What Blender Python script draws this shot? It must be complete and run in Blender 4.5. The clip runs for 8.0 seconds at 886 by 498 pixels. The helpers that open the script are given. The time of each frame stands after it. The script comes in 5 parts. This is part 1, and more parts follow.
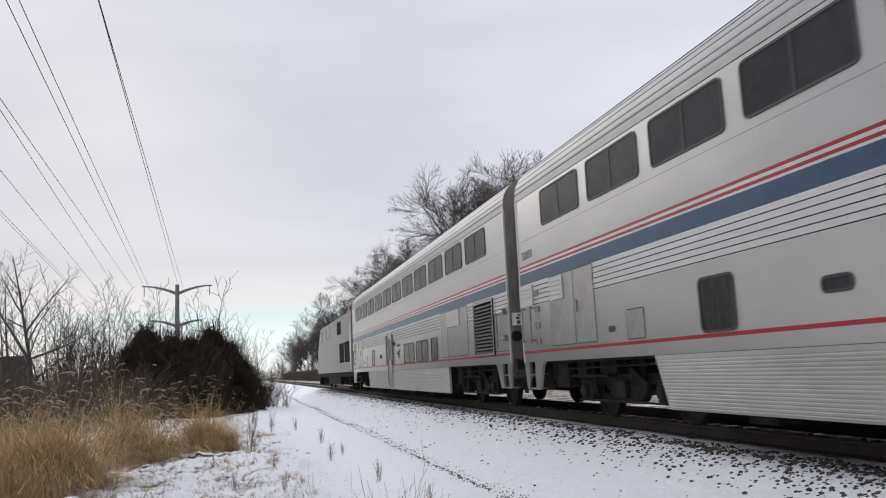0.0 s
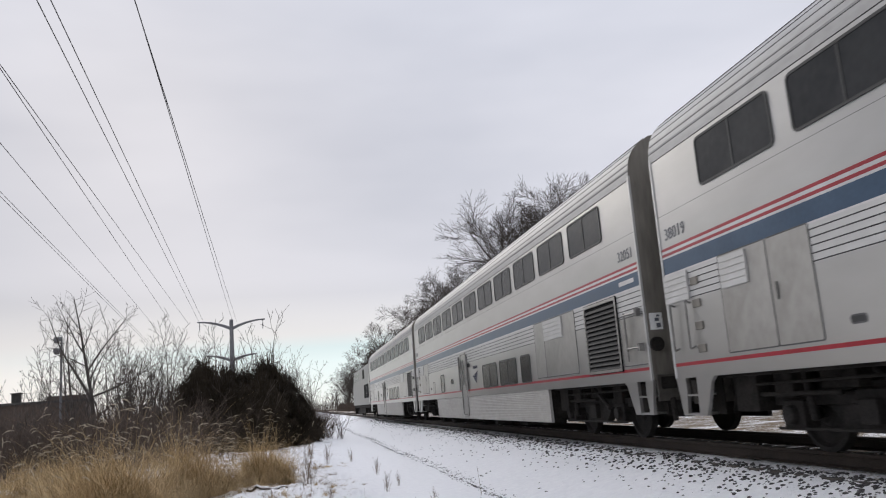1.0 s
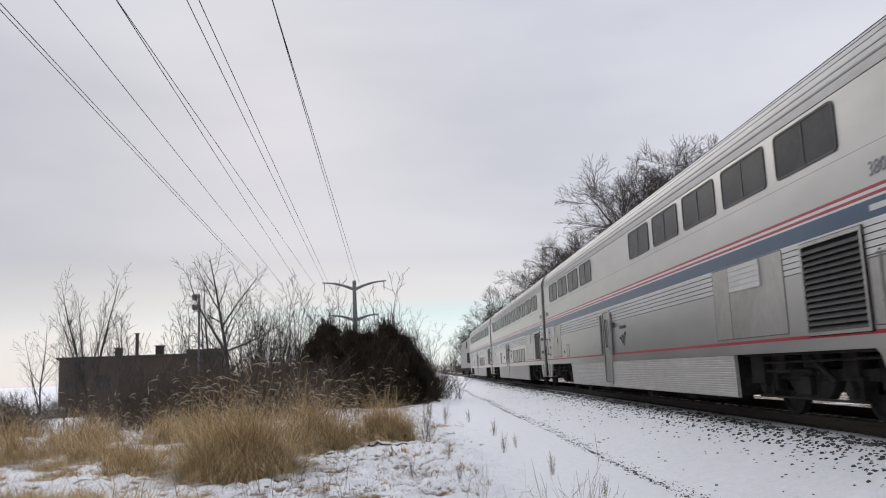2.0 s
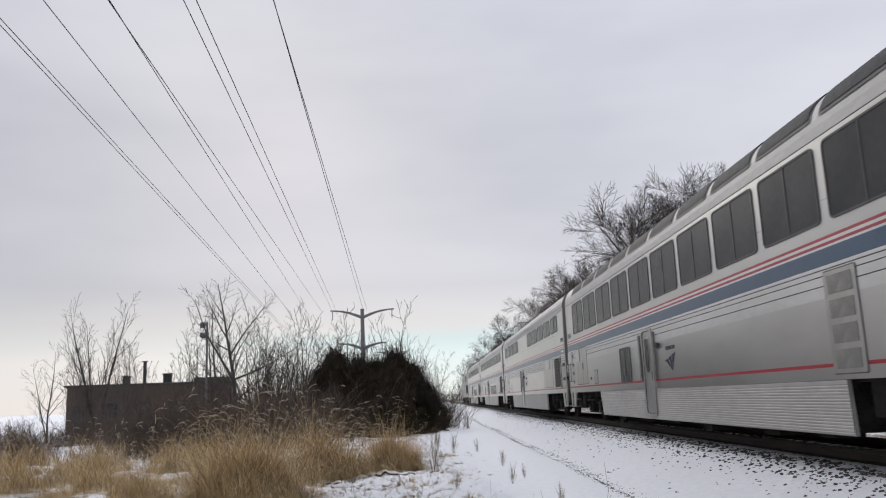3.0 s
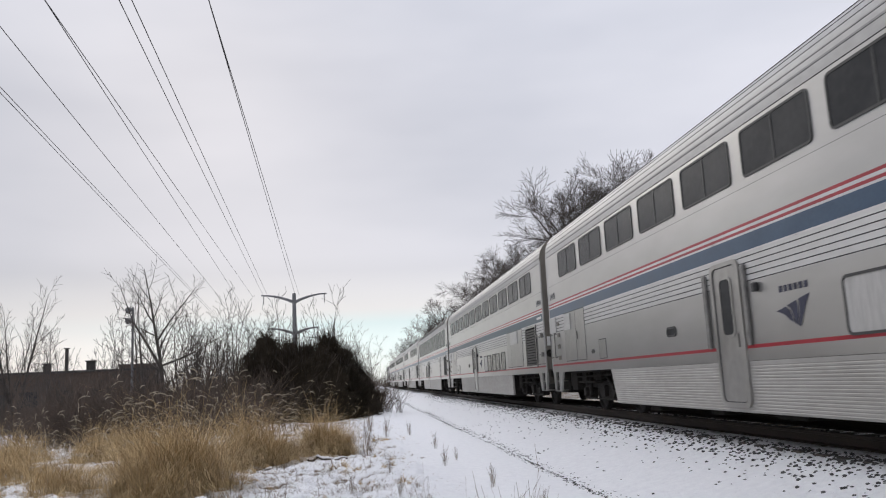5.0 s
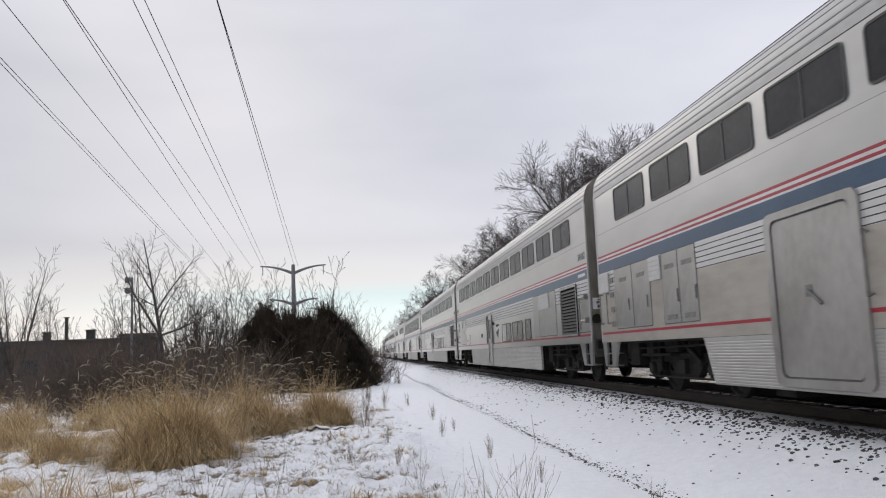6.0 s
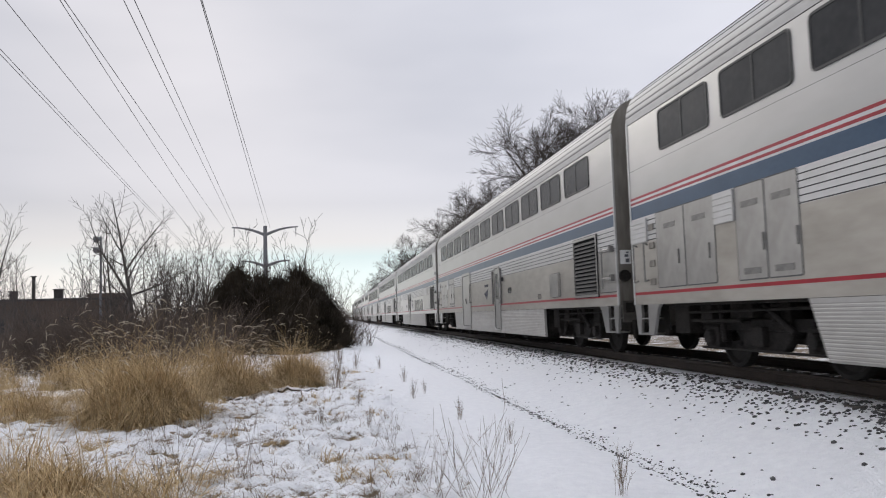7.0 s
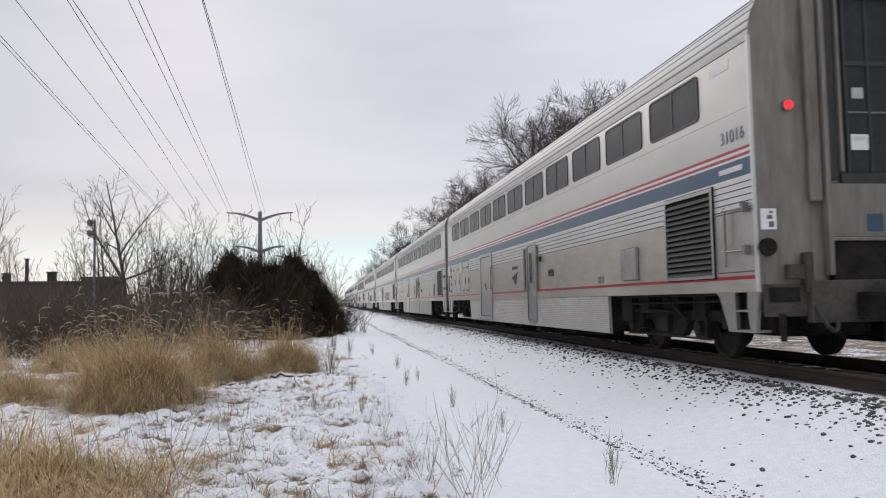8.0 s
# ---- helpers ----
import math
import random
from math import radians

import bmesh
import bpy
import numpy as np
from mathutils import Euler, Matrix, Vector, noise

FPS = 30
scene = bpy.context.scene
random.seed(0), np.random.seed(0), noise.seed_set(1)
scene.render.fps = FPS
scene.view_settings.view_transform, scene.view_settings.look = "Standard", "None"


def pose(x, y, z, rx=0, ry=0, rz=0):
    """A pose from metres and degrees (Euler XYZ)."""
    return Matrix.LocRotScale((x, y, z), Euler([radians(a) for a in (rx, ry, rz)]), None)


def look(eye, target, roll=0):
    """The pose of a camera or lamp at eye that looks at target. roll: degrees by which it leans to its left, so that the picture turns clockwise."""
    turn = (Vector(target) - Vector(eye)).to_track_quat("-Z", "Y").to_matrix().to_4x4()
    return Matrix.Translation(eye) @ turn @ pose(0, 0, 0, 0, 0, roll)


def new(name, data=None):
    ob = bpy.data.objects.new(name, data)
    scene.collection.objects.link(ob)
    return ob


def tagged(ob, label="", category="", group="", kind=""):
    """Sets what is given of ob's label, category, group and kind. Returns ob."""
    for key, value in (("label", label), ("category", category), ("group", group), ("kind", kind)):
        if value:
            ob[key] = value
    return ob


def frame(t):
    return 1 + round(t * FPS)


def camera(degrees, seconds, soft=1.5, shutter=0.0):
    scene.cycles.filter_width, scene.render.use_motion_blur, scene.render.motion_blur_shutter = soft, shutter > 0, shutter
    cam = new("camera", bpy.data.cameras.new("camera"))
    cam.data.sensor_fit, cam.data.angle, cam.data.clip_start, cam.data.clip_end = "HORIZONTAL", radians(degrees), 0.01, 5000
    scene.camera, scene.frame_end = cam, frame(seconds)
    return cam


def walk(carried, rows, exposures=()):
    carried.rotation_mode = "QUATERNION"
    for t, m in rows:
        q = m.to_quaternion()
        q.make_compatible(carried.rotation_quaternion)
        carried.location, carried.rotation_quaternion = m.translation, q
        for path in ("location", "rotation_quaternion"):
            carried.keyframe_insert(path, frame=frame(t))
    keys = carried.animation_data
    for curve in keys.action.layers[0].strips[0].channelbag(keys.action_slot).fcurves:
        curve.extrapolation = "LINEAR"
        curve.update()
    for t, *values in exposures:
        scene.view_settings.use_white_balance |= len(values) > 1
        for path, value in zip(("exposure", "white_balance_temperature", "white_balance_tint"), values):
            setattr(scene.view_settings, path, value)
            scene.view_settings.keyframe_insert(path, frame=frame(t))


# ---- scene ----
cam = camera(58.2, 8.0, soft=1.1, shutter=0.08)
EYE = (0.0, 0.0, 1.6)


def aim(yaw, pitch, roll):
    """Pose of the hand-held camera, which turns but stays in its place."""
    return Matrix.Translation(EYE) @ pose(0, 0, 0, 0, 0, yaw) @ pose(0, 0, 0, pitch) @ pose(0, 0, 0, 0, roll, 0) @ pose(0, 0, 0, 90)


walk(cam, [
    (0.0, aim(-14.07, 8.57, 2.73)),
    (0.5, aim(-12.43, 10.34, 3.85)),
    (1.0, aim(-10.68, 10.71, 4.30)),
    (1.5, aim(-5.26, 9.18, 3.12)),
    (1.7, aim(-3.31, 8.57, 2.80)),
    (2.8, aim(-1.01, 9.20, 2.00)),
    (3.0, aim(-1.38, 10.66, 2.20)),
    (3.5, aim(-3.69, 12.49, 3.33)),
    (4.0, aim(-5.40, 11.64, 3.85)),
    (4.5, aim(-6.12, 10.37, 3.18)),
    (6.0, aim(-6.17, 7.34, 2.39)),
    (6.5, aim(-7.19, 5.96, 2.23)),
    (7.0, aim(-8.02, 4.66, 1.80)),
    (7.5, aim(-8.51, 4.08, 0.76)),
    (8.0, aim(-8.37, 3.79, 1.04)),
], exposures=[(0.0, -0.02), (1.0, -0.07), (1.5, -0.10), (3.0, -0.13), (3.5, -0.22), (4.0, -0.14), (4.5, -0.06), (6.0, -0.03), (8.0, -0.02)])

# ---- world and light ----
world = bpy.data.worlds.new("overcast_sky")
scene.world = world
world.use_nodes = True
wt = world.node_tree
wt.nodes.clear()


def wnode(kind, **inputs):
    n = wt.nodes.new(kind)
    for key, value in inputs.items():
        n.inputs[key.replace("_", " ")].default_value = value
    return n


SUN_AZ, SUN_EL = 11.0, 24.0
sky = wt.nodes.new("ShaderNodeTexSky")
sky.sky_type, sky.sun_disc = "NISHITA", False
sky.sun_elevation, sky.sun_rotation = radians(SUN_EL), radians(-SUN_AZ)
coord = wt.nodes.new("ShaderNodeTexCoord")
stretch = wnode("ShaderNodeMapping", Scale=(1.0, 1.0, 3.2))
clouds = wnode("ShaderNodeTexNoise", Scale=1.5, Detail=4.0, Roughness=0.5)
tone = wt.nodes.new("ShaderNodeValToRGB")
tone.color_ramp.elements[0].position, tone.color_ramp.elements[0].color = 0.32, (0.465, 0.49, 0.55, 1)
tone.color_ramp.elements[1].position, tone.color_ramp.elements[1].color = 0.68, (0.645, 0.66, 0.71, 1)
split = wt.nodes.new("ShaderNodeSeparateXYZ")
rise = wt.nodes.new("ShaderNodeValToRGB")
e = rise.color_ramp.elements
e[0].position, e[0].color = 0.0, (0.80, 0.87, 0.88, 1)
e[1].position, e[1].color = 1.0, (0.90, 0.90, 0.92, 1)
for at, c in ((0.045, (0.74, 0.86, 0.90)), (0.075, (0.70, 0.84, 0.875)), (0.092, (0.86, 0.85, 0.86)), (0.16, (1.0, 0.98, 1.0))):
    k = e.new(at)
    k.color = (*c, 1)
veil = wt.nodes.new("ShaderNodeValToRGB")
veil.color_ramp.elements[0].position, veil.color_ramp.elements[0].color = 0.055, (0, 0, 0, 1)
veil.color_ramp.elements[1].position, veil.color_ramp.elements[1].color = 0.14, (1, 1, 1, 1)
shade = wt.nodes.new("ShaderNodeMix")
shade.data_type, shade.blend_type = "RGBA", "MIX"
glow = wt.nodes.new("ShaderNodeMix")
glow.data_type, glow.blend_type = "RGBA", "MULTIPLY"
glow.inputs[0].default_value = 1.0
back_cloud = wnode("ShaderNodeBackground", Strength=1.0)
back_sky = wnode("ShaderNodeBackground", Strength=0.05)
both = wnode("ShaderNodeMixShader", Fac=0.12)
wout = wt.nodes.new("ShaderNodeOutputWorld")
L = wt.links.new
L(coord.outputs["Generated"], stretch.inputs["Vector"])
L(stretch.outputs["Vector"], clouds.inputs["Vector"])
L(clouds.outputs["Fac"], tone.inputs["Fac"])
L(coord.outputs["Generated"], split.inputs[0])
L(split.outputs["Z"], rise.inputs["Fac"])
L(split.outputs["Z"], veil.inputs["Fac"])
L(veil.outputs["Color"], shade.inputs[0])
gap = wnode("ShaderNodeMapRange")
gap.inputs["From Min"].default_value, gap.inputs["From Max"].default_value = -0.34, -0.06
L(split.outputs["X"], gap.inputs["Value"])
pale = wt.nodes.new("ShaderNodeMix")
pale.data_type = "RGBA"
pale.inputs[6].default_value = (0.83, 0.815, 0.83, 1)
L(gap.outputs["Result"], pale.inputs[0])
L(rise.outputs["Color"], pale.inputs[7])
L(pale.outputs[2], shade.inputs[6])
L(tone.outputs["Color"], glow.inputs[6])
L(rise.outputs["Color"], glow.inputs[7])
L(glow.outputs[2], shade.inputs[7])
L(shade.outputs[2], back_cloud.inputs["Color"])
# an overcast sky grows brighter towards the zenith
steep = wt.nodes.new("ShaderNodeMath")
steep.operation = "POWER"
steep.inputs[1].default_value = 3.5
zenith = wt.nodes.new("ShaderNodeMath")
zenith.operation = "MULTIPLY_ADD"
zenith.inputs[1].default_value, zenith.inputs[2].default_value = 3.1, 1.17
upper = wnode("ShaderNodeClamp")
L(split.outputs["Z"], upper.inputs["Value"])
L(upper.outputs[0], steep.inputs[0])
L(steep.outputs[0], zenith.inputs[0])
# the cloud is thinner towards the track's side
slant = wnode("ShaderNodeMapRange")
for name, value in (("From Min", -0.75), ("From Max", 0.45), ("To Min", 0.88), ("To Max", 1.10)):
    slant.inputs[name].default_value = value
L(split.outputs["X"], slant.inputs["Value"])
thin = wt.nodes.new("ShaderNodeMath")
thin.operation = "MULTIPLY"
L(zenith.outputs[0], thin.inputs[0])
L(slant.outputs["Result"], thin.inputs[1])
L(thin.outputs[0], back_cloud.inputs["Strength"])
L(sky.outputs["Color"], back_sky.inputs["Color"])
L(back_cloud.outputs[0], both.inputs[1])
L(back_sky.outputs[0], both.inputs[2])
L(both.outputs[0], wout.inputs["Surface"])

sun = new("sun", bpy.data.lights.new("sun", "SUN"))
sun.data.energy, sun.data.angle, sun.data.color = 0.75, radians(25), (1.0, 0.95, 0.88)
sun.matrix_world = look((-60 * math.sin(radians(SUN_AZ)), 60 * math.cos(radians(SUN_AZ)), 60 * math.tan(radians(SUN_EL))), (0, 0, 0))


# ---- materials ----
def material(name, low, high, rough=0.7, metal=0.0, scale=4.0, fine=40.0, bump=0.2, stretch_by=(1, 1, 1), spread=(0.35, 0.65), by_piece=0.0, island=False, spec=0.5):
    """Two tones mixed by a coarse and a fine noise, with relief from the fine one."""
    m = bpy.data.materials.new(name)
    m.use_nodes = True
    t = m.node_tree
    b = t.nodes["Principled BSDF"]
    b.inputs["Metallic"].default_value = metal
    b.inputs["Specular IOR Level"].default_value = spec
    co = t.nodes.new("ShaderNodeTexCoord")
    mp = t.nodes.new("ShaderNodeMapping")
    mp.inputs["Scale"].default_value = stretch_by
    n1, n2 = t.nodes.new("ShaderNodeTexNoise"), t.nodes.new("ShaderNodeTexNoise")
    n1.inputs["Scale"].default_value, n2.inputs["Scale"].default_value = scale, fine
    n1.inputs["Detail"].default_value, n2.inputs["Detail"].default_value = 5, 3
    mix = t.nodes.new("ShaderNodeMath")
    mix.operation = "MULTIPLY_ADD"
    mix.inputs[1].default_value = 0.4
    half = t.nodes.new("ShaderNodeMath")
    half.operation = "MULTIPLY"
    half.inputs[1].default_value = 0.6
    ramp = t.nodes.new("ShaderNodeValToRGB")
    ramp.color_ramp.elements[0].position, ramp.color_ramp.elements[0].color = spread[0], (*low, 1)
    ramp.color_ramp.elements[1].position, ramp.color_ramp.elements[1].color = spread[1], (*high, 1)
    k = t.links.new
    k(co.outputs["Object"], mp.inputs["Vector"])
    k(mp.outputs["Vector"], n1.inputs["Vector"])
    k(mp.outputs["Vector"], n2.inputs["Vector"])
    k(n1.outputs["Fac"], half.inputs[0])
    k(n2.outputs["Fac"], mix.inputs[0])
    k(half.outputs[0], mix.inputs[2])
    k(mix.outputs[0], ramp.inputs["Fac"])
    colour = ramp.outputs["Color"]
    if by_piece:
        pick = t.nodes.new("ShaderNodeNewGeometry" if island else "ShaderNodeObjectInfo")
        hsv = t.nodes.new("ShaderNodeHueSaturation")
        rng = t.nodes.new("ShaderNodeMapRange")
        rng.inputs["To Min"].default_value, rng.inputs["To Max"].default_value = 1 - by_piece, 1 + by_piece
        k(pick.outputs["Random Per Island" if island else "Random"], rng.inputs["Value"])
        k(rng.outputs["Result"], hsv.inputs["Value"])
        k(colour, hsv.inputs["Color"])
        colour = hsv.outputs["Color"]
    k(colour, b.inputs["Base Color"])
    rr = t.nodes.new("ShaderNodeMapRange")
    rr.inputs["To Min"].default_value, rr.inputs["To Max"].default_value = max(0.02, rough - 0.07), min(1.0, rough + 0.07)
    k(n1.outputs["Fac"], rr.inputs["Value"])
    k(rr.outputs["Result"], b.inputs["Roughness"])
    if bump:
        bp = t.nodes.new("ShaderNodeBump")
        bp.inputs["Strength"].default_value, bp.inputs["Distance"].default_value = bump, 0.02
        k(n2.outputs["Fac"], bp.inputs["Height"])
        k(bp.outputs["Normal"], b.inputs["Normal"])
    return m


STEEL = material("stainless_steel", (0.375, 0.367, 0.35), (0.445, 0.438, 0.424), 0.31, 0.8, 0.5, 3, 0.0, (1, 0.3, 1.0))
DIRTY = material("road_grimed_steel", (0.30, 0.278, 0.24), (0.42, 0.396, 0.352), 0.42, 0.6, 0.6, 6, 0.0, (1, 0.35, 1.2))
SKIRT = material("dull_fluted_skirt", (0.27, 0.258, 0.238), (0.37, 0.358, 0.338), 0.6, 0.35, 0.8, 10, 0.0, (1, 0.3, 1))
LOCOGREY = material("grey_locomotive_paint", (0.095, 0.096, 0.09), (0.15, 0.15, 0.143), 0.4, 0.4, 0.8, 8, 0.0)
RIB = material("bright_fluting", (0.44, 0.435, 0.42), (0.53, 0.525, 0.515), 0.42, 0.5, 0.9, 12, 0.0, (1, 0.35, 1))
PANEL = material("dull_steel_panel", (0.29, 0.28, 0.26), (0.40, 0.39, 0.37), 0.34, 0.78, 1.2, 12, 0.0, (1, 0.6, 0.5))
ROOF = material("weathered_roof_steel", (0.33, 0.325, 0.315), (0.43, 0.425, 0.415), 0.55, 0.3, 1.0, 14, 0.05, (1, 0.35, 1))
DARKEND = material("blackened_end_door", (0.035, 0.032, 0.028), (0.085, 0.078, 0.068), 0.75, 0, 1.5, 12, 0.1, spec=0.2)
# dark grey for grooves, shut lines and the skirt's back
GROOVE = material("groove_dark", (0.05, 0.05, 0.05), (0.12, 0.12, 0.12), 0.8, 0, 3, 30, 0.1)
ENDWALL = material("soiled_end_wall", (0.115, 0.104, 0.087), (0.225, 0.208, 0.178), 0.6, 0.2, 1.6, 9, 0.0, (1.6, 1, 0.28))
WHITE = material("off_white_stripe", (0.46, 0.44, 0.43), (0.56, 0.545, 0.53), 0.3, 0, 2, 20, 0.02)
RED = material("red_stripe", (0.235, 0.007, 0.015), (0.32, 0.014, 0.028), 0.36, 0, 2, 20, 0.02, spec=0.33)
BLUE = material("blue_stripe", (0.020, 0.050, 0.092), (0.034, 0.072, 0.125), 0.32, 0, 2, 20, 0.02, spec=0.32)
GLASS = material("tinted_glass", (0.030, 0.031, 0.032), (0.046, 0.047, 0.048), 0.25, 0, 0.7, 9, 0.0, spec=0.06)
DIMGLASS = material("curtained_glass", (0.016, 0.016, 0.015), (0.055, 0.052, 0.048), 0.2, 0, 6, 24, 0.0, (1, 3, 0.3), spec=0.08)
CURTAIN = material("pale_curtain", (0.30, 0.29, 0.27), (0.45, 0.44, 0.42), 0.4, 0, 5, 20, 0.05, (1, 4, 0.3))
RUBBER = material("black_rubber", (0.012, 0.012, 0.012), (0.03, 0.03, 0.03), 0.6, 0, 5, 40, 0.05)
SLAT = material("dark_slat", (0.02, 0.02, 0.02), (0.05, 0.05, 0.05), 0.7, 0, 5, 40, 0.0, spec=0.2)
LOUVRE = material("black_louvre", (0.008, 0.008, 0.008), (0.02, 0.02, 0.02), 0.9, 0, 5, 40, 0.0, spec=0.05)
ROOFGLASS = material("smoked_roof_glass", (0.05, 0.05, 0.05), (0.10, 0.10, 0.10), 0.65, 0, 1, 9, 0.0, spec=0.06)
TEAL = material("dark_teal_stripe", (0.03, 0.06, 0.08), (0.05, 0.085, 0.11), 0.45, 0, 2, 20, 0.02)
# Grime and iron taken near black, so the colour also holds the under-car shade.
GRIME_SHADE = material("underframe_grime_shade", (0.008, 0.0075, 0.007), (0.03, 0.027, 0.024), 0.9, 0, 4, 30, 0.25, spec=0.1)
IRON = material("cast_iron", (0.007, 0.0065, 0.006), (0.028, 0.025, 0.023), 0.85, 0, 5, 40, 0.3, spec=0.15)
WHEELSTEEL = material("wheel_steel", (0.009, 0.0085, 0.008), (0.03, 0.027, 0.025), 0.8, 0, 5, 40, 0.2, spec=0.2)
NUMBER = material("dark_lettering", (0.06, 0.065, 0.075), (0.13, 0.135, 0.15), 0.5)
LOGO = material("navy_emblem", (0.024, 0.025, 0.042), (0.048, 0.05, 0.08), 0.6, spec=0.2)
STICKER = material("white_sticker", (0.62, 0.62, 0.60), (0.74, 0.74, 0.72), 0.5)
HANDRAIL = material("grey_handrail", (0.12, 0.115, 0.11), (0.24, 0.235, 0.22), 0.5, 0.5, 6, 40, 0.1)
RAILRUST = material("rusty_rail", (0.018, 0.013, 0.010), (0.05, 0.036, 0.028), 0.8, 0.3, 5, 60, 0.3, (1, 0.3, 1))
TIEWOOD = material("weathered_tie", (0.035, 0.03, 0.026), (0.11, 0.095, 0.08), 0.9, 0, 3, 50, 0.4, (1, 6, 1), by_piece=0.25)
STONE = material("ballast_stone", (0.028, 0.027, 0.026), (0.095, 0.092, 0.09), 0.9, 0, 8, 60, 0.4, by_piece=0.3, island=True)
BARK = material("grey_bark", (0.03, 0.025, 0.022), (0.085, 0.072, 0.063), 0.9, 0, 4, 40, 0.4)
TWIG = material("brown_twig", (0.034, 0.027, 0.023), (0.08, 0.066, 0.057), 0.9, 0, 3, 30, 0.0)
BRUSH = material("dark_brush_twig", (0.046, 0.034, 0.027), (0.12, 0.09, 0.071), 0.9, 0, 3, 30, 0.0, by_piece=0.25, island=True)
CEDAR = material("dark_cedar_needles", (0.019, 0.016, 0.011), (0.062, 0.049, 0.035), 0.9, 0, 1.5, 14, 0.0, by_piece=0.4, island=True, spec=0.1)
STRAW = material("dry_straw_grass", (0.275, 0.187, 0.09), (0.56, 0.42, 0.235), 0.8, 0, 2.5, 25, 0.0, by_piece=0.5, island=True, spec=0.2)
PLUME = material("pale_seed_plume", (0.30, 0.25, 0.18), (0.52, 0.46, 0.36), 0.9, 0, 3, 30, 0.0, by_piece=0.2, island=True, spec=0.1)
WEED = material("grey_brown_weed", (0.10, 0.072, 0.048), (0.27, 0.20, 0.135), 0.9, 0, 3, 30, 0.0, by_piece=0.25, island=True)
SNOW = material("loose_snow", (0.80, 0.80, 0.815), (0.90, 0.90, 0.905), 0.8, 0, 6, 40, 0.3, spec=0.2)
POLE = material("galvanised_pole", (0.10, 0.10, 0.105), (0.17, 0.17, 0.175), 0.6, 0.3, 2, 30, 0.1)
WIRE = material("black_cable", (0.02, 0.02, 0.022), (0.04, 0.04, 0.042), 0.6)
BRICK = material("brown_building_wall", (0.055, 0.038, 0.029), (0.095, 0.069, 0.054), 0.9, 0, 0.6, 12, 0.2)
ROOFING = material("dark_roofing", (0.03, 0.027, 0.025), (0.06, 0.055, 0.05), 0.9, 0, 1, 12, 0.2)
LAMP = bpy.data.materials.new("red_marker_lamp")
LAMP.use_nodes = True
LAMP.node_tree.nodes["Principled BSDF"].inputs["Base Color"].default_value = (0.5, 0.01, 0.015, 1)
LAMP.node_tree.nodes["Principled BSDF"].inputs["Emission Color"].default_value = (1.0, 0.02, 0.04, 1)
LAMP.node_tree.nodes["Principled BSDF"].inputs["Emission Strength"].default_value = 1.0


